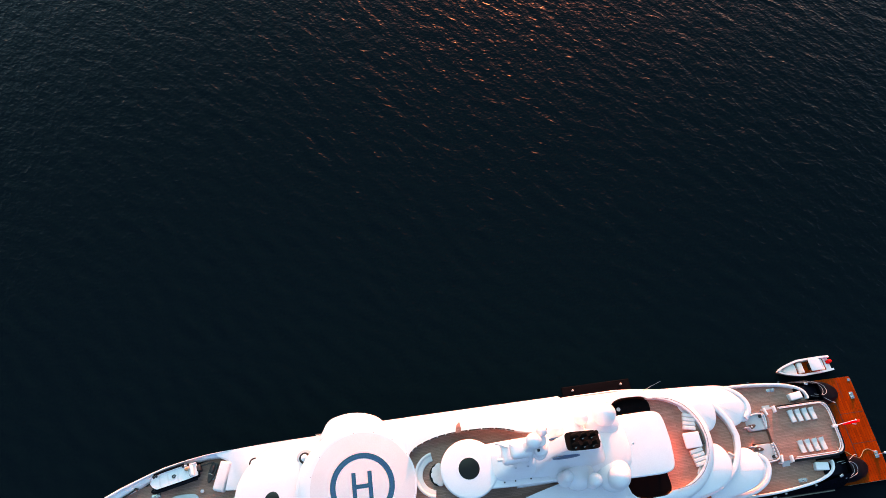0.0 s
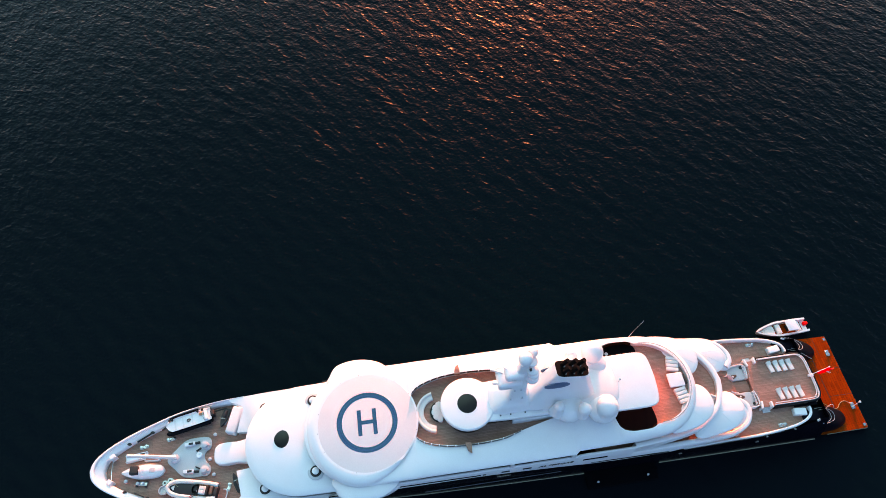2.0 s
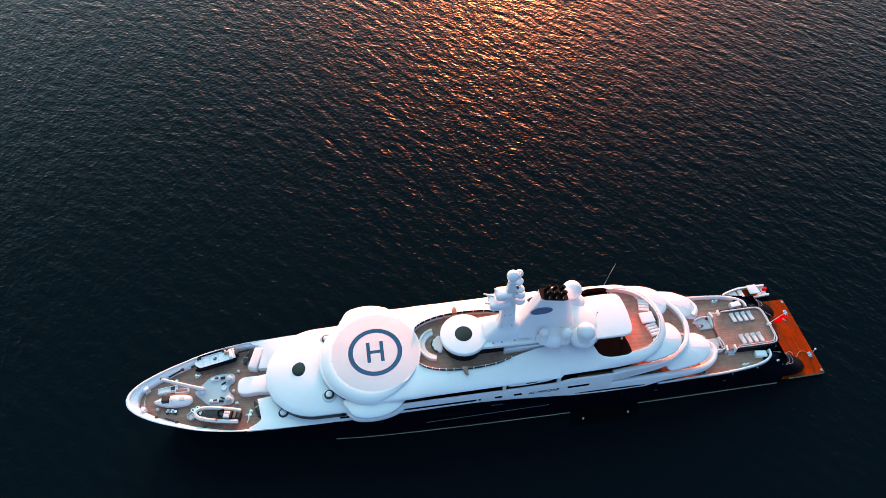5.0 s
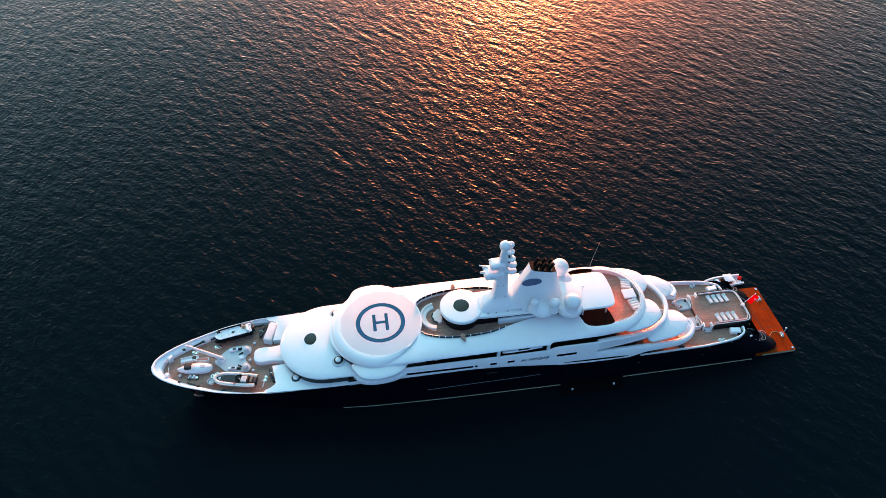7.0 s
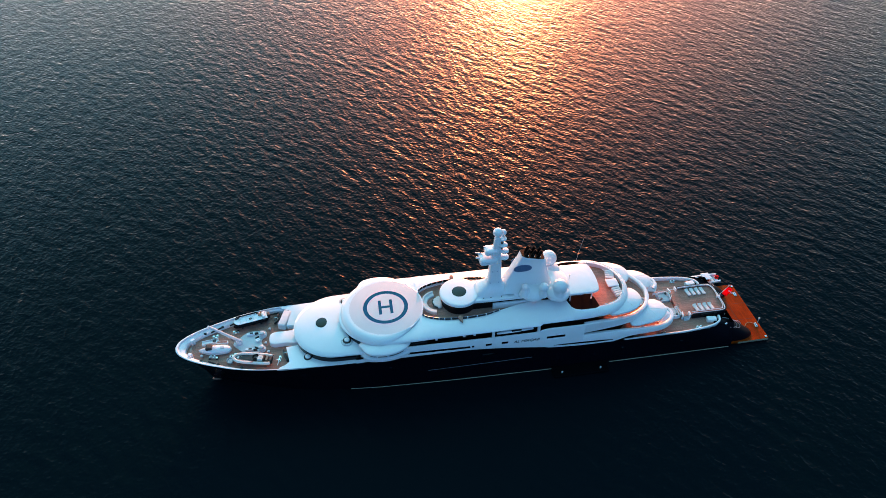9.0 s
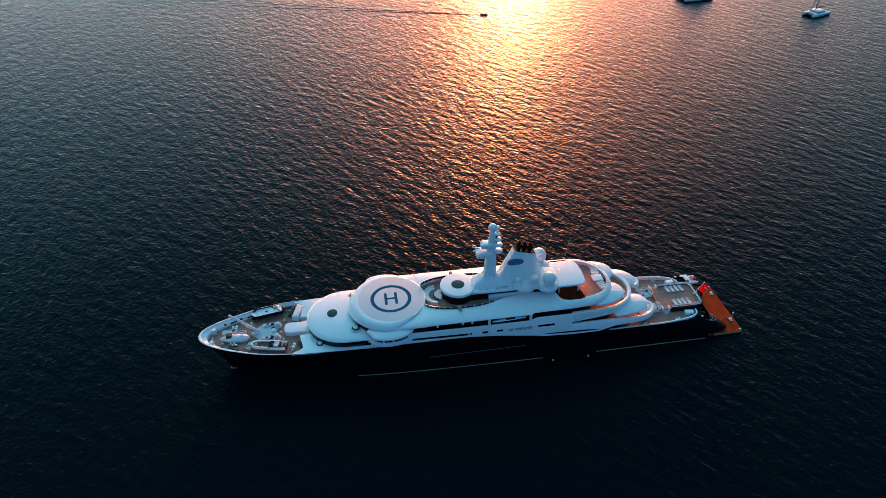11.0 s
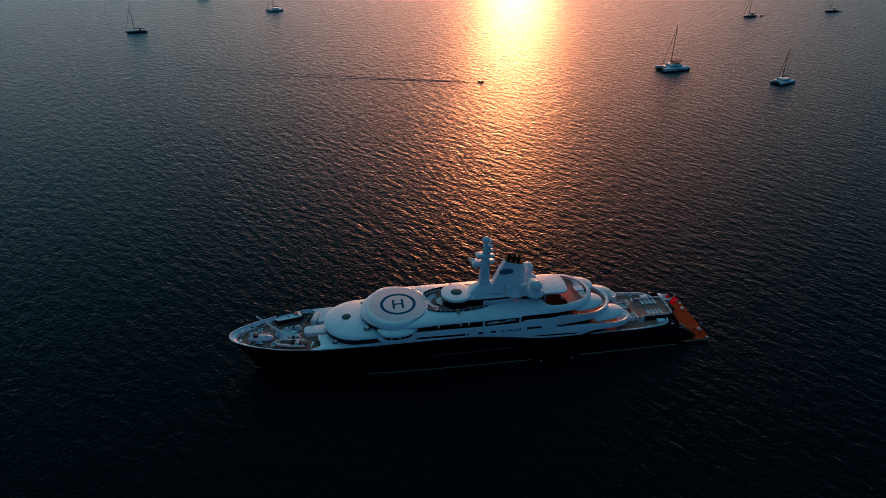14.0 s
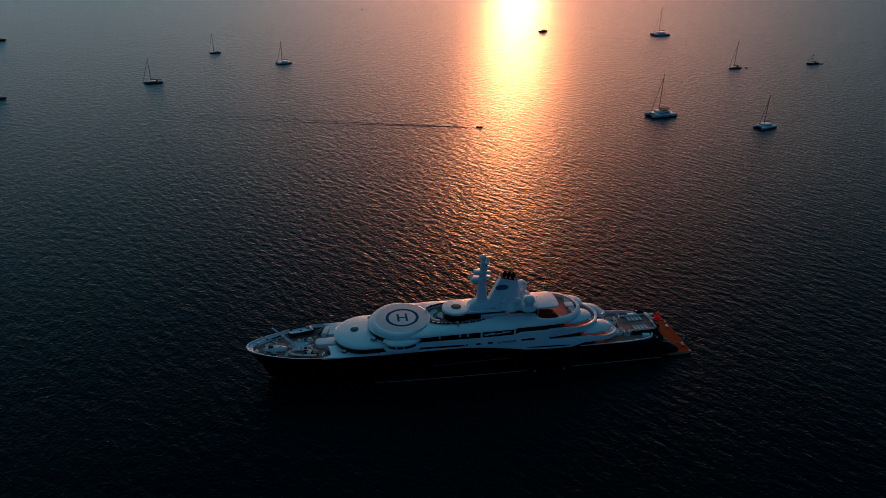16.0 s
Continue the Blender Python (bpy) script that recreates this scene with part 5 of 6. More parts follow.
def foredeck_boats():
    t = thing("work_boat", "long white work boat with black rubbing band on deck chocks", "boat", at=(-51.4, 6.15, 9.65), turn=11)
    part("hull", shell(7.4, 2.7, 0.95, 0.75, 0.16, 0.12, 0.05, z0=0.35), NAVY, t, "navy lower hull")
    part("gunwale", shell(7.3, 2.3, 0.32, 0.12, 0.14, 0.12, 0.05, y0=0.1, z0=1.28), WHITE, t, "white upper hull")
    part("rubbing_band", Geo().tube(spline([(-3.6, -0.9, 1.25), (-2.6, -1.33, 1.2), (3.4, -1.3, 1.2)], 5, False), 0.26, 8), NAVY, t, "black rubbing band")
    part("rubbing_band", Geo().tube(spline([(-2.9, 1.25, 1.62), (-1, 1.36, 1.6), (1.8, 1.36, 1.6)], 5, False), 0.2, 6), NAVY, t, "navy side tube")
    part("fender", Geo().ball(2.2, 0.55, 1.45, 0.5, 0.32, 0.6, n=14), ORANGE, t, "orange buoy")
    part("console", Geo().box(2.9, 0, 1.0, 0.5, 1.7, 1.0, 0.08), WHITE, t)
    for x, y in ((-3.0, 1.0), (-2.6, 1.05), (1.6, 1.2), (2.4, 1.2)):
        part("black_fender", Geo().ball(x, y, 1.5, 0.2, 0.28, 0.3, n=10), BLACK, t)
    part("outboard_motor", Geo().box(3.9, 0.1, 0.6, 0.6, 1.0, 1.1, 0.15), BLACK, t, "black outboard motor")
    for x in (-2.2, -0.9, 0.6):
        part("thwart", Geo().box(x, 0.05, 1.3, 0.28, 1.7, 0.12, 0.04), COVER, t)
    part("coiled_line", Geo().tube([(0.0 + 0.35 * math.cos(a) * (1 - a / 30), 0.1 + 0.3 * math.sin(a) * (1 - a / 30), 1.46 + a * 0.004) for a in np.linspace(0, 18.8, 40)], 0.03, 5), BLACK, t, "thin dark line in a coil")
    part("windscreen_frame", Geo().tube(spline([(2.6, -0.85, 1.6), (2.55, -0.6, 2.2), (2.55, 0.6, 2.2), (2.6, 0.85, 1.6)], 4, False), 0.04, 6), STEEL, t)
    part("mooring_line", Geo().tube(spline([(-0.6, -0.4, 1.12), (0.2, -0.7, 1.12), (0.9, -0.2, 1.12), (1.6, 0.5, 1.3)], 5, False), 0.04, 5), BLACK, t)
    for x in (-2, 2):
        part("chock", Geo().box(x, 0, 0, 0.4, 1.8, 0.5), BLACK, t)
    t = thing("sport_boat", "cream-tubed sport boat with dark cockpit on deck chocks", "boat", at=(-50.35, -5.0, 9.65), turn=-13)
    side = spline([(-4.0, 0.0), (-3.75, 0.5), (-3.0, 0.93), (-1.8, 1.12), (0, 1.17), (2.3, 1.14), (3.9, 1.0)], 5, False)
    loop = [(x, -y) for x, y in side[:0:-1]] + side
    part("hull", decked(8.0, 2.2, 0.75, 0.4, z0=0.3), BLACK, t, "black lower hull")
    part("tube", Geo().tube([(x, y, 1.12) for x, y in loop], 0.33, 12), CUSHION, t, "cream inflated tube")
    part("rubbing_band", Geo().tube([(x * 1.065, y * 1.26, 1.0) for x, y in loop], 0.13, 8), VARNISH, t, "dark brown rubbing band")
    part("deck", Geo().slab([(x * 0.97, y * 0.9) for x, y in loop], 0.85, 1.12), CUSHION, t)
    part("cockpit_well", Geo().slab(spline([(-3.0, 0), (-2.7, 0.42), (-1.2, 0.6), (0.2, 0.55), (0.2, -0.55), (-1.2, -0.6), (-2.7, -0.42)], 4), 1.0, 1.126), VARNISH, t, "dark bow well")
    part("bow_locker", Geo().box(-2.75, 0.0, 1.1, 0.4, 0.45, 0.12, 0.04), BLACK, t)
    part("windscreen", Geo().wall(spline([(0.95, -0.85, 1.1, 1.75), (0.25, -0.5, 1.1, 1.85), (0.1, 0, 1.1, 1.88), (0.25, 0.5, 1.1, 1.85), (0.95, 0.85, 1.1, 1.75)], 4, False), 0.08), BLACK_GLASS, t)
    part("console", Geo().box(0.55, 0.15, 1.1, 0.6, 0.9, 0.5, 0.1), BLACK, t)
    part("seat", Geo().box(1.7, 0, 1.1, 1.25, 1.25, 0.45, 0.16), CUSHION, t, "white padded seat")
    part("seat_back", Geo().box(2.45, 0, 1.1, 0.35, 1.4, 0.75, 0.1), BLACK, t, "black seat back")
    part("seat", Geo().box(3.0, 0.1, 1.1, 0.6, 1.3, 0.35, 0.1), VARNISH, t)
    part("engine_cover", Geo().box(3.75, 0, 0.9, 0.6, 1.3, 0.55, 0.15), BLACK, t)
    part("steering_wheel", Geo().tube([(0.95 + 0.05 * math.sin(a), -0.25 + 0.2 * math.cos(a), 1.72 + 0.18 * math.sin(a)) for a in np.linspace(0, 6.28, 13)], 0.025, 5), STEEL, t)
    for e in (-1, 1):
        part("side_pad", Geo().box(1.5, e * 0.86, 1.1, 2.4, 0.22, 0.22, 0.08), VARNISH, t, "dark red-brown side pad")
        part("grab_rail", Geo().tube([(-2.6, e * 0.72, 1.45), (-1.4, e * 0.98, 1.55), (0.0, e * 1.05, 1.5)], 0.03, 5), STEEL, t)
        part("seat", Geo().box(1.65, e * 0.32, 1.52, 0.7, 0.5, 0.12, 0.05), CUSHION, t, "white padded seat")
    part("bow_pad", Geo().slab(spline([(-3.4, 0), (-3.1, 0.3), (-2.9, 0.32), (-2.9, -0.32), (-3.1, -0.3)], 4), 1.12, 1.24, 0.04), CUSHION, t)
    part("bow_line", Geo().tube(spline([(-3.8, 0.1, 1.46), (-3.2, 0.55, 1.5), (-2.3, 0.2, 1.2), (-1.8, -0.2, 1.18)], 5, False), 0.03, 5), ROPE, t, "tan bow line")
    for k in range(3):
        part("stripe", Geo().box(0.0 + 0.2 * k, -1.12, 1.42, 0.08, 0.5, 0.05, 0, -20), RED_FLAG, t, "red stripe")
    for x in (-1.5, 2):
        part("chock", Geo().box(x, 0, 0, 0.4, 1.6, 0.45), BLACK, t)
    t = thing("rescue_boat", "leaf-shaped white covered boat with a black hood", "boat", at=(-58.45, -0.95, 9.65), turn=-4)
    side = [(-3.4, 0.0), (-2.3, 0.62), (-0.7, 1.05), (1.3, 1.1), (2.7, 0.85), (3.3, 0.25)]
    o = spline(side + [(x, -y) for x, y in side[:0:-1]], 5)
    part("hull", Geo().roof(ccw(o), 0.25, 0.85, 1.4, (0.4, 0), 2.3, 7, 0.12), WHITE, t, "white covered hull", sharp=45)
    part("canopy", Geo().box(-1.15, 0.1, 1.1, 1.35, 1.35, 0.7, 0.2), BLACK, t, "black hood")
    part("rubbing_band", Geo().tube([(x * 1.01, y * 1.01, 0.72) for x, y in o[::2]], 0.05, 5), GREY, t)
    part("hatch", Geo().box(1.6, 0.0, 1.28, 0.8, 0.7, 0.1, 0.04), GREY, t, "pale square hatch")
    part("grab_line", Geo().tube(spline([(-2.2, 0.72, 0.9), (-0.8, 1.13, 0.82), (0.6, 1.2, 0.9), (1.8, 1.1, 0.82), (2.7, 0.9, 0.9)], 5, False), 0.03, 5), ROPE, t, "tan grab line")
    for k in range(3):
        part("hood_rib", Geo().tube(spline([(-0.4 + 0.3 * k, -0.75, 1.2), (-0.4 + 0.3 * k, 0, 1.62), (-0.4 + 0.3 * k, 0.75, 1.2)], 4, False), 0.05, 6), WHITE, t)
    for x in (-1.2, 1.5):
        part("chock", Geo().box(x, 0, 0, 0.4, 1.4, 0.45), GREY, t)
    t = thing("boat_trolley", "small steel trolley with black wheels beside the covered boat", "trolley", at=(-58.7, -2.75, 9.65), turn=-10)
    part("frame", Geo().box(0, 0, 0.25, 1.9, 0.5, 0.12, 0.04), STEEL, t)
    part("winch", Geo().box(-0.5, 0.05, 0.35, 0.5, 0.45, 0.4, 0.08), GREY, t)
    part("fuel_can", Geo().box(0.25, 0.1, 0.35, 0.4, 0.35, 0.45, 0.08), WHITE, t)
    for x in (-0.75, 0.75):
        part("wheel", Geo().tube([(x, -0.42, 0.22), (x, -0.28, 0.22)], 0.22, 12), BLACK, t)
        part("wheel", Geo().tube([(x, 0.28, 0.22), (x, 0.42, 0.22)], 0.22, 12), BLACK, t)
    t = thing("rope_basket", "pale round basket of coiled rope on the foredeck", "basket", at=(-55.1, -4.3, 9.65))
    part("rim", Geo().turned(0, 0, [(0.6, 0), (0.75, 0.7), (0.66, 0.72), (0.55, 0.2), (0.01, 0.2)], 20), GREY, t)
    part("coil", Geo().turned(0, 0, [(0.5, 0.18), (0.55, 0.4), (0.3, 0.5), (0.2, 0.35), (0.01, 0.33)], 16), CUSHION, t, "coiled white rope")
    for x, y in ((-54.9, -3.2), (-54.1, -2.9)):
        t = thing("rope_reel", "small steel rope reel on the foredeck", "reel", "reels on the foredeck", (x, y, 9.65))
        part("drum", Geo().turned(0, 0, [(0.42, 0), (0.42, 0.1), (0.2, 0.14), (0.2, 0.5), (0.4, 0.54), (0.4, 0.62), (0.01, 0.63)], 18), STEEL, t)
        part("hub", Geo().turned(0, 0, [(0.14, 0.6), (0.14, 0.72), (0.01, 0.73)], 12), BLACK, t)
    t = thing("covered_jet_ski", "white canvas cover over a jet ski on the foredeck", "cover", at=(-44.0, 5.3, 9.65), turn=73)
    part("cover", Geo().box(0, 0, 0.1, 4.5, 1.75, 1.45, 0.3), COVER, t, sharp=60)
    part("cradle", Geo().box(0, 0, 0, 3.4, 1.3, 0.2), BLACK, t)
    for x, y, turn in ((-45.75, 6.1, 70), (-43.5, -4.75, -68)):
        t = thing("jet_ski", "black jet ski parked on the foredeck", "jet ski", "jet skis on the foredeck", (x, y, 9.65), turn)
        part("hull", decked(3.1, 1.15, 0.7, 0.5, z0=0.1), BLACK, t)
        part("seat", Geo().ball(0.5, 0, 0.95, 0.9, 0.28, 0.3, n=14), BLACK, t)
        part("steering_bar", Geo().tube([(-0.3, -0.4, 1.15), (-0.2, 0, 1.2), (-0.3, 0.4, 1.15)], 0.05, 6), STEEL, t)
        part("cradle", Geo().box(0, 0, 0, 1.8, 0.8, 0.15), GREY, t)


foredeck_boats()


def foredeck_gear():
    crane = part("deck_crane", Geo().turned(-53.6, 0.5, [(0.75, 9.6), (0.7, 10.3), (0.55, 10.6), (0.01, 10.7)], 18), WHITE, yacht, "white deck crane with raised arm")
    part("crane_arm", Geo().tube([(-53.2, 0.55, 10.35), (-56, 0.3, 13.5), (-58.65, 0.0, 16.6)], 0.36, 8, 0.7), WHITE, crane, "raised white crane arm")
    part("crane_head", Geo().box(-53.5, 0.52, 10.3, 0.9, 0.8, 0.5, 0.1), GREY, crane)
    part("crane_ram", Geo().tube([(-54.1, 0.5, 10.1), (-55.5, 0.4, 12.2)], 0.14, 6), STEEL, crane)
    plate = spline([(-54.9, 0.45), (-53.4, 2.2), (-51.8, 3.4), (-49.5, 3.5), (-48.2, 3.2), (-47.9, 2.0), (-48.9, 0.7), (-48.8, -0.3), (-47.9, -1.6), (-48.3, -2.6), (-50, -2.9), (-52.1, -2.6), (-53.8, -1.0)], 4)
    base = part("windlass_base", Geo().slab(plate, 9.6, 9.86, 0.05), GREY, yacht, "pale grey anchor windlass base")
    for y in (2.0, -2.05):
        part("capstan", Geo().turned(-48.75, y, [(0.92, 9.8), (0.92, 9.95), (0.7, 9.98), (0.62, 10.2), (0.66, 10.22), (0.5, 10.3), (0.42, 10.55), (0.52, 10.62), (0.52, 10.82), (0.3, 10.9), (0.01, 10.91)], 24), GREY, base, "drum-shaped capstan")
        part("capstan_ring", Geo().turned(-48.75, y, [(0.42, 10.0), (0.6, 10.1), (0.42, 10.3)], 20), BLACK, base)
        s = 1 if y > 0 else -1
        part("chain_stopper", Geo().box(-51.3, y + s * (0.5 if s > 0 else -0.1), 9.84, 1.7, 0.6, 0.55, 0.1, s * 5), WHITE, base)
        part("chain_wheel", Geo().box(-51.1, y + s * (0.5 if s > 0 else -0.1), 10.36, 0.7, 0.35, 0.12, 0.04), BLACK, base, "black chain wheel")
        part("chain_guard", Geo().box(-50.1, y + s * (0.6 if s > 0 else 0.0), 9.84, 0.8, 0.3, 0.45, 0.06, s * 8), BLACK, base)
        part("brake_lever", Geo().box(-49.85, y - s * 0.55, 9.84, 0.9, 0.2, 0.4, 0.05, s * 30), BLACK, base)
    part("control_post", Geo().turned(-49.7, 0.5, [(0.5, 9.84), (0.48, 10.3), (0.36, 10.34), (0.24, 10.3), (0.01, 10.2)], 18), WHITE, base)
    for x, y in ((-47.3, 3.6), (-47.3, -2.9), (-48.0, -0.35), (-61.2, -2.0)):
        v = part("deck_vent", Geo().turned(x, y, [(0.2, 9.6), (0.18, 9.9), (0.29, 9.98), (0.29, 10.12), (0.15, 10.2), (0.01, 10.22)], 16), GREY, yacht, "white mushroom vent")
    for x, y, a in ((-54.5, 3.9, 12), (-58.8, 3.2, 10), (-44.9, -5.2, 75)):
        b = part("bollard", Geo().box(x, y, 9.62, 1.3, 0.55, 0.12, 0.05, a), STEEL, yacht, "twin steel mooring bollard")
        for e in (-0.4, 0.4):
            part("bollard_post", Geo().turned(x + e * math.cos(radians(a)), y + e * math.sin(radians(a)), [(0.17, 9.7), (0.17, 10.1), (0.24, 10.16), (0.01, 10.2)], 12), STEEL, b)
    part("curved_rail", Geo().tube(spline([(-45.4, -6.9, 9.9), (-45.1, -6.2, 10.1), (-45.2, -5.6, 10.1), (-45.7, -5.4, 9.9)], 5, False), 0.09, 6), WHITE, yacht, "white curved rail")
    gang = thing("folded_gangway", "folded white gangway lashed beside the crane", "gangway", at=(-59.8, 1.65, 9.65), turn=6)
    part("frame", Geo().box(0, 0, 0, 3.4, 1.25, 0.35, 0.06), WHITE, gang)
    part("side_rail", Geo().box(0, 0.45, 0.3, 3.4, 0.1, 0.3), WHITE, gang)
    part("side_rail", Geo().box(0, -0.45, 0.3, 3.4, 0.1, 0.3), WHITE, gang)
    part("step", Geo().box(0.9, 0, 0.34, 0.7, 0.7, 0.25, 0.05), BLACK, gang)
    locker = thing("deck_locker", "low white deck locker beside the crane", "locker", at=(-57.2, 1.0, 9.65), turn=-4)
    part("body", Geo().box(0, 0, 0, 2.4, 0.75, 0.7, 0.08), WHITE, locker)
    part("lid", Geo().box(0, 0, 0.69, 2.1, 0.5, 0.03, 0.01), TEAK, locker, "teak lid")
    part("bow_chain", Geo().tube(spline([(-63.2, 1.6, 10.6), (-63.6, 0.0, 10.1), (-63.2, -1.6, 10.6)], 6, False), 0.05, 5), STEEL, yacht)


foredeck_gear()


# ---- loose furniture ----
def lounger():
    t = thing("sun_lounger", "white padded sun lounger on the raised deck", "sun lounger", "loungers on the raised deck", (50.1, 2.55, 6.75), 0)
    part("frame", Geo().box(0, 0, 0.12, 0.82, 2.0, 0.1, 0.03), GREY, t)
    part("mattress", Geo().box(0, -0.3, 0.22, 0.8, 1.45, 0.2, 0.07), CUSHION, t)
    part("backrest", Geo().loft([[(-0.4, y, z), (0.4, y, z), (0.4, y + 0.03, z + 0.18), (-0.4, y + 0.03, z + 0.18)] for y, z in ((0.38, 0.24), (0.65, 0.31), (0.98, 0.42))]), CUSHION, t)
    for x in (-0.32, 0.32):
        for y in (-0.8, 0.75):
            part("leg", Geo().box(x, y, 0, 0.07, 0.07, 0.14), STEEL, t)
    return t


first = lounger()
first.matrix_basis = pose(50.15, 2.55, 6.75, 0, 0, 7)
for k in range(4):
    if k:
        copy_thing(first, pose(50.15 + 1.22 * k, 2.55, 6.75, 0, 0, 7))
    copy_thing(first, pose(49.95 + 1.22 * k, -2.45, 6.75, 0, 0, 7))


def sun_deck_furniture():
    sofa = thing("curved_sofa", "white semicircular sofa on the sun deck", "sofa", at=(-10.6, 0.15, 15.5))
    rings = []
    for a in np.linspace(100, 260, 30):
        c, s = math.cos(radians(a)), math.sin(radians(a))
        rings.append([(c * r, s * r, z) for r, z in ((3.3, 0), (3.35, 0.75), (3.2, 0.85), (3.0, 0.8), (2.85, 0.5), (2.25, 0.48), (2.15, 0.4), (2.15, 0))])
    part("seat", Geo().loft(rings), CUSHION, sofa, sharp=60)
    table = thing("low_table", "dark glass crescent table inside the sofa", "table", at=(-10.3, 0.1, 15.5))
    part("tabletop", Geo().slab(ellipse(0.3, 0, 1.75, 1.75, 24, 110, 250) + [(0.2, 0)], 0.35, 0.45), BLACK_GLASS, table)
    part("foot", Geo().turned(-0.5, 0, [(0.4, 0), (0.3, 0.36), (0.01, 0.36)], 14), STEEL, table)
    for k, a in enumerate((112, 146, 180, 214, 248)):
        p = thing("ottoman", "white wedge-shaped ottoman facing the curved sofa", "ottoman", "ottomans by the curved sofa", (-9.75, 0.15, 15.5), a)
        o = spline([(0.25, -0.2), (1.45, -0.48), (1.75, 0), (1.45, 0.48), (0.25, 0.2)], 4)
        part("cushion", Geo().slab(o, 0.15, 0.62, 0.12), CUSHION, p)
        part("base", Geo().slab([(x * 0.9 + 0.05, y * 0.8) for x, y in o], 0, 0.16), BLACK, p)
    t = thing("coffee_table", "large square white table with rounded corners on the aft sun deck", "table", at=(28.75, -0.2, 15.5))
    part("tabletop", Geo().box(0, 0, 0.62, 2.6, 2.35, 0.22, 0.2), WHITE, t)
    part("pedestal", Geo().box(0, 0, 0, 1.2, 1.2, 0.64), GREY, t)
    for y, turn in ((2.6, -14), (-2.75, 10)):
        stack = thing("bench", "long white ribbed bench beside the table", "bench", "benches on the aft sun deck", (29.1, y, 15.5), turn)
        for k in range(4):
            part("cushion", Geo().box(0, -0.96 + 0.64 * k, 0.3, 2.0, 0.6, 0.4, 0.16), CUSHION, stack)
        part("base", Geo().box(0, 0, 0, 1.8, 2.4, 0.32, 0.03), GREY, stack)
    bar = thing("screen", "dark narrow screen beside the table", "screen", at=(30.2, -0.2, 15.5), turn=6)
    part("panel", Geo().box(0, 0, 0, 0.3, 1.7, 0.9, 0.05), BLACK, bar)
    chair = thing("lounge_chair", "white lounge chair on the middle terrace", "chair", at=(35.0, -3.4, 11.75), turn=-35)
    part("seat", Geo().box(0, 0, 0.25, 1.0, 1.7, 0.3, 0.1), CUSHION, chair)
    part("backrest", Geo().box(0, 0.9, 0.25, 1.0, 0.3, 0.8, 0.1), CUSHION, chair)
    part("base", Geo().box(0, 0, 0, 0.8, 1.4, 0.27), GREY, chair)
    rope = thing("mooring_rope", "tan mooring rope lying loose on the swim platform", "rope", at=(0, 0, 0))
    part("rope", Geo().tube(spline([(59.6, -3.2, 1.6), (60.4, -3.6, 0.96), (61.6, -4.6, 0.95), (62.6, -4.9, 0.95), (63.6, -4.0, 0.95), (64.6, -3.8, 0.95), (65.5, -4.6, 1.1)], 6, False), 0.055, 6), ROPE, rope)


sun_deck_furniture()


# ---- boats at anchor in the distance ----
def monohull(x, y, length, mast, turn, hull=WHITE):
    t = thing("sailing_yacht", "sailing yacht with bare mast at anchor", "sailing boat", "anchored boats", (x, y, 0), turn)
    part("hull", decked(length, length * 0.28, length * 0.09, 0.5, z0=-0.1), hull, t)
    part("cabin", Geo().box(-length * 0.03, 0, length * 0.095, length * 0.38, length * 0.15, length * 0.045, 0.25), WHITE, t)
    part("cabin_window", Geo().box(-length * 0.03, 0, length * 0.107, length * 0.33, length * 0.156, length * 0.016), BLACK_GLASS, t)
    part("mast", Geo().tube([(-length * 0.09, 0, length * 0.1), (-length * 0.07, 0, mast)], 0.2, 8, 0.6), BACKLIT_GREY, t, "bare mast darkened as backlit")
    part("boom", Geo().tube([(-length * 0.09, 0, length * 0.2), (length * 0.27, 0, length * 0.19)], 0.28, 8), NAVY, t, "boom with furled sail, darkened as backlit")
    part("furled_jib", Geo().tube([(-length * 0.48, 0, length * 0.12), (-length * 0.08, 0, mast * 0.93)], 0.1, 6), BACKLIT_GREY, t)
    part("backstay", Geo().tube([(length * 0.48, 0, length * 0.12), (-length * 0.07, 0, mast)], 0.035, 5), STEEL, t)
    for e in (-1, 1):
        part("shroud", Geo().tube([(-length * 0.07, e * length * 0.13, length * 0.1), (-length * 0.07, 0, mast * 0.95)], 0.035, 5), STEEL, t)
    part("spray_hood", Geo().box(length * 0.2, 0, length * 0.1, length * 0.1, length * 0.18, length * 0.06, 0.3), NAVY, t, "dark spray hood")
    part("bimini", Geo().box(length * 0.36, 0, length * 0.19, length * 0.13, length * 0.2, 0.12, 0.05), NAVY, t)
    for e in (-1, 1):
        part("bimini_pole", Geo().tube([(length * 0.36, e * length * 0.09, length * 0.08), (length * 0.36, e * length * 0.09, length * 0.195)], 0.05, 5), STEEL, t)
    return t


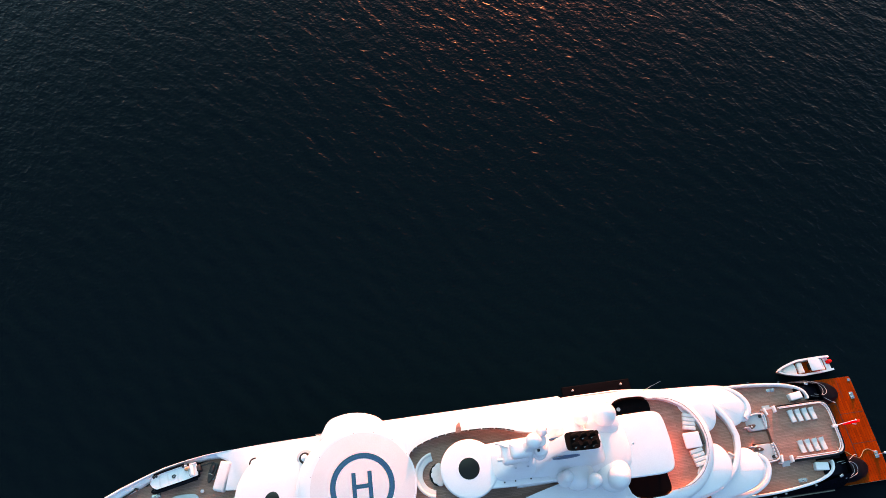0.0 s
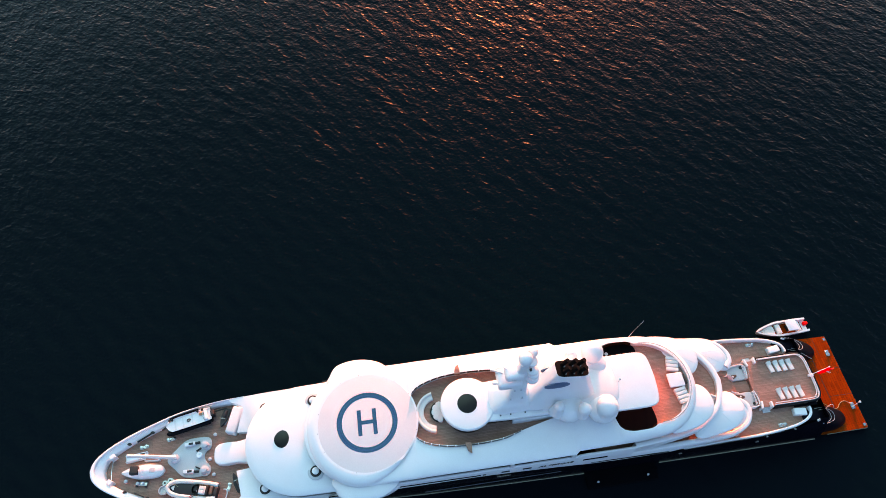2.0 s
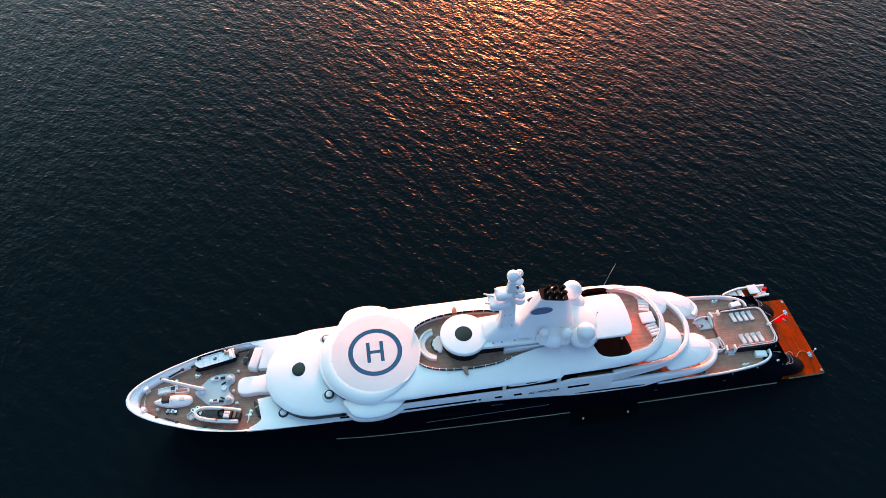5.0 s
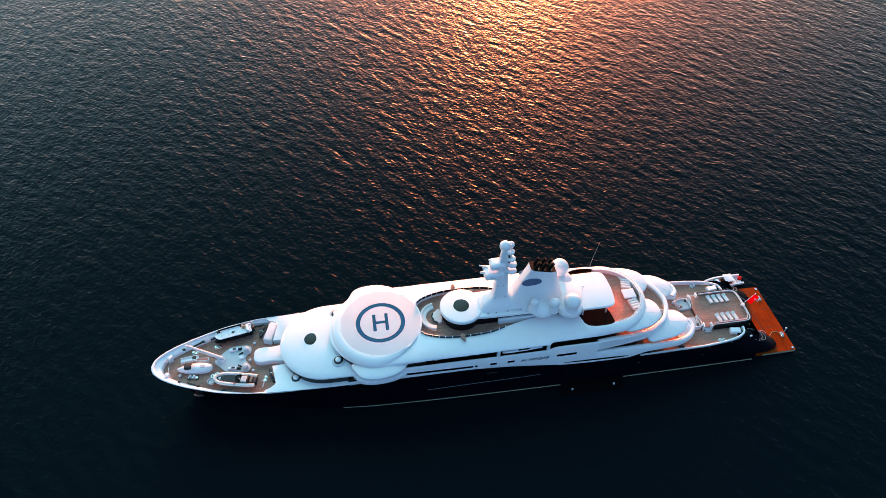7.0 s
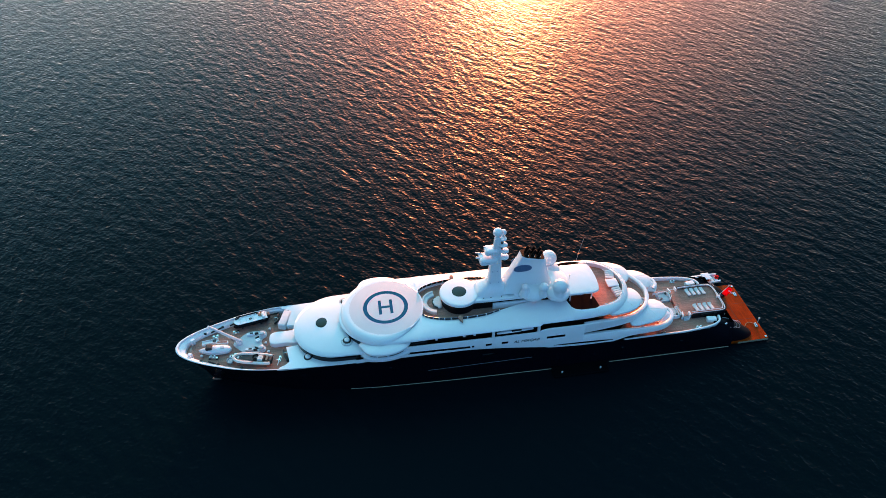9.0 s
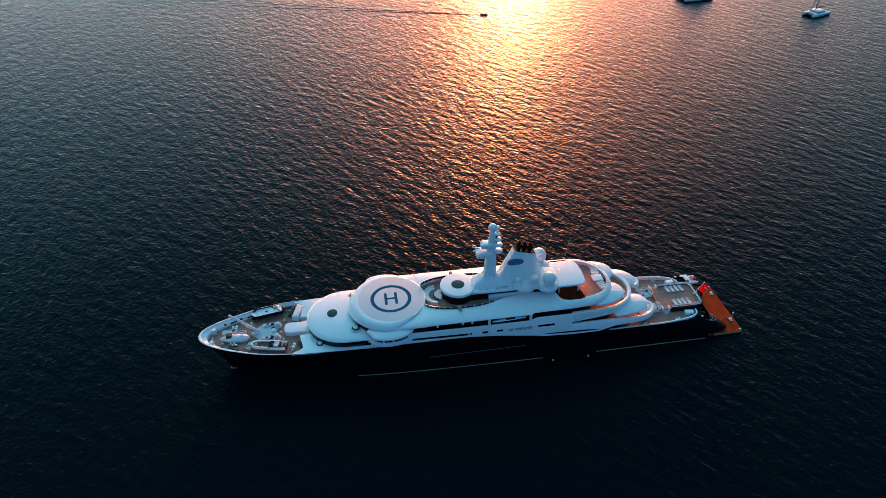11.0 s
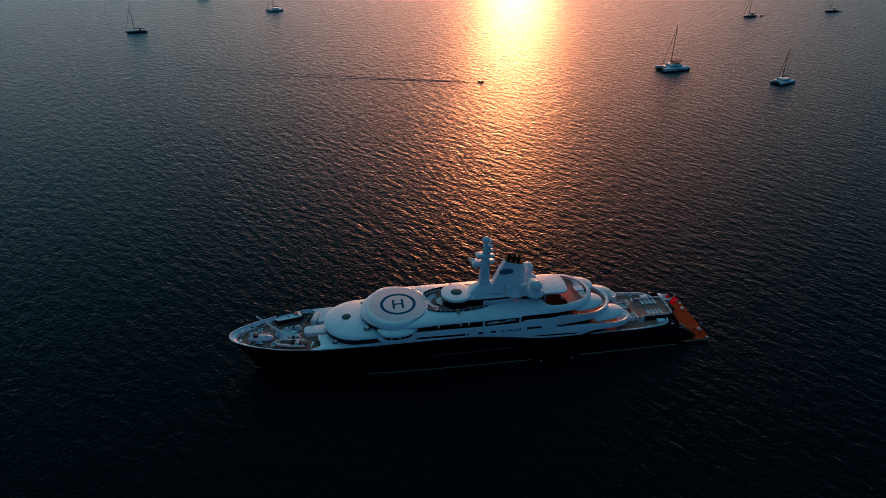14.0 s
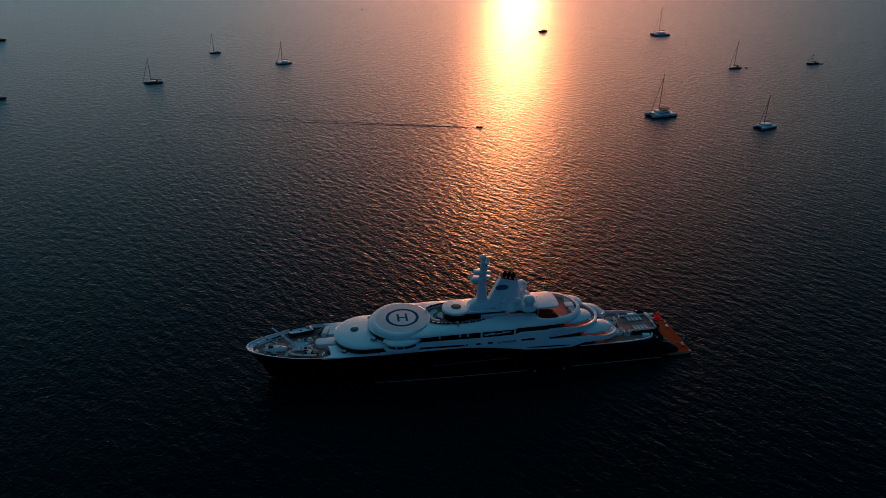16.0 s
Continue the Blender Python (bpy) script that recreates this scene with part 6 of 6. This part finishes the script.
def catamaran(x, y, length, mast, turn, fly=False):
    t = thing("catamaran", "white sailing catamaran with dark windows at anchor", "catamaran", "anchored boats", (x, y, 0), turn)
    for e in (-1, 1):
        part("hull", decked(length, length * 0.14, length * 0.105, 0.45, y0=e * length * 0.19, z0=-0.1), WHITE, t)
        part("boot_stripe", decked(length * 1.006, length * 0.146, length * 0.035, 0.45, y0=e * length * 0.19, z0=-0.1), BLACK, t, "dark band along the waterline")
    part("bridge_deck", Geo().box(length * 0.08, 0, length * 0.06, length * 0.7, length * 0.34, length * 0.06, 0.2), WHITE, t)
    part("cabin", Geo().box(length * 0.06, 0, length * 0.118, length * 0.40, length * 0.36, length * 0.075, 0.5), WHITE, t)
    part("cabin_window", Geo().box(length * 0.06, 0, length * 0.137, length * 0.404, length * 0.364, length * 0.025, 0.3), BLACK_GLASS, t, "dark wraparound cabin window")
    part("trampoline", Geo().box(-length * 0.34, 0, length * 0.09, length * 0.18, length * 0.26, 0.06), BLACK, t)
    part("mast", Geo().tube([(-length * 0.08, 0, length * 0.17), (-length * 0.06, 0, mast)], 0.22, 8, 0.6), BACKLIT_GREY, t, "bare mast darkened as backlit")
    part("boom", Geo().tube([(-length * 0.07, 0, length * 0.25), (length * 0.3, 0, length * 0.25)], 0.3, 8), BLACK, t, "boom with dark sail cover")
    part("furled_jib", Geo().tube([(-length * 0.42, 0, length * 0.12), (-length * 0.07, 0, mast * 0.9)], 0.11, 6), BACKLIT_GREY, t)
    for e in (-1, 1):
        part("shroud", Geo().tube([(length * 0.02, e * length * 0.22, length * 0.12), (-length * 0.06, 0, mast * 0.92)], 0.04, 5), STEEL, t)
    if fly:
        roof = part("flybridge_roof", Geo().box(length * 0.12, 0, length * 0.265, length * 0.26, length * 0.28, 0.2, 0.1), BLACK, t, "dark flybridge roof")
        for px in (0.02, 0.22):
            for e in (-1, 1):
                part("roof_post", Geo().tube([(length * px, e * length * 0.12, length * 0.18), (length * px, e * length * 0.12, length * 0.27)], 0.08, 6), STEEL, roof)
        part("flybridge_seat", Geo().box(length * 0.12, 0, length * 0.19, length * 0.2, length * 0.2, length * 0.03, 0.1), TAN, t)
    for k in range(3):
        part("hull_window", Geo().box(-length * 0.1 + k * length * 0.15, -length * 0.262, length * 0.055, length * 0.07, 0.06, length * 0.022), BLACK_GLASS, t)
    return t


def motor_boat(x, y, length, turn, hull=WHITE):
    t = thing("motor_boat", "small motor boat with dark windows on the water", "motor boat", "boats on the water", (x, y, 0), turn)
    part("hull", decked(length, length * 0.3, length * 0.12, 0.5, z0=-0.1), hull, t)
    part("cabin", Geo().box(length * 0.05, 0, length * 0.12, length * 0.42, length * 0.22, length * 0.11, 0.3), WHITE, t)
    part("cabin_window", Geo().box(length * 0.05, 0, length * 0.155, length * 0.425, length * 0.225, length * 0.04, 0.2), BLACK_GLASS, t)
    part("canopy", Geo().box(length * 0.12, 0, length * 0.27, length * 0.3, length * 0.22, 0.12, 0.05), GREY, t)
    for e in (-1, 1):
        part("canopy_post", Geo().tube([(length * 0.12, e * length * 0.09, length * 0.2), (length * 0.12, e * length * 0.09, length * 0.28)], 0.06, 5), STEEL, t)
    return t


def dinghy(x, y, length, turn, body=GREY):
    t = thing("dinghy", "small inflatable dinghy on the water", "dinghy", "dinghies on the water", (x, y, 0), turn)
    part("hull", shell(length, length * 0.45, 0.5, 0.2, 0.3, 0.35, 0.3, z0=-0.05), body, t)
    part("thwart", Geo().box(length * 0.1, 0, 0.2, 0.3, length * 0.3, 0.25), TAN, t)
    part("outboard_motor", Geo().box(length * 0.5, 0, 0.1, 0.4, 0.4, 0.8, 0.1), BLACK, t)
    return t


catamaran(183.7, 256.5, 20.5, 29, 12, fly=True)
catamaran(237.5, 218.3, 15.5, 21.5, 22)
catamaran(-82.0, 490.5, 14.0, 20.5, 20)
catamaran(347.6, 599.0, 21.0, 32, 8)
# hulls below take SLATE or NAVY, which puts the backlight into their colour
monohull(-184.0, 420.5, 15.5, 21, 10, SLATE)
monohull(-153.5, 557.5, 11.5, 20, 10, NAVY)
monohull(325.5, 401.0, 13.5, 26, 12, SLATE)
monohull(409.5, 409.0, 13.5, 9.5, 5, NAVY)
motor_boat(-287.0, 381.0, 14, 170, SLATE)
motor_boat(-404.0, 677.0, 16, 175, NAVY)
motor_boat(218.9, 647.6, 13, 25, NAVY)
dinghy(337.2, 401.7, 3.5, 10, NAVY)
dinghy(418.0, 407.8, 3.2, 10, NAVY)
dinghy(55.0, 248.5, 4.2, 162, NAVY)
dinghy(14.1, 910.6, 4.5, 120, NAVY)

# the dinghy's wake: two low ridges that spread behind it
g = Geo()
for s in (-1, 1):
    rings = []
    for k in range(60):
        u = k / 59
        x, y = 53.5 - 200 * u, 249.2 + 66 * u - 12 * u * (1 - u)
        off, h = s * (0.3 + 4.0 * u), 0.22 * (1 - 0.7 * u) * (1 - math.exp(-40 * u))
        rings.append([(x + 0.3 * off, y + off - 0.9, -0.02), (x + 0.3 * off, y + off, max(0.0, h)), (x + 0.3 * off, y + off + 0.9, -0.02)])
    g.loft(rings, closed=False)
tagged(new("wake", g.mesh("wake", SEA, 80)), "low wake ridges trailing behind the dinghy", "wake", kind="stuff")
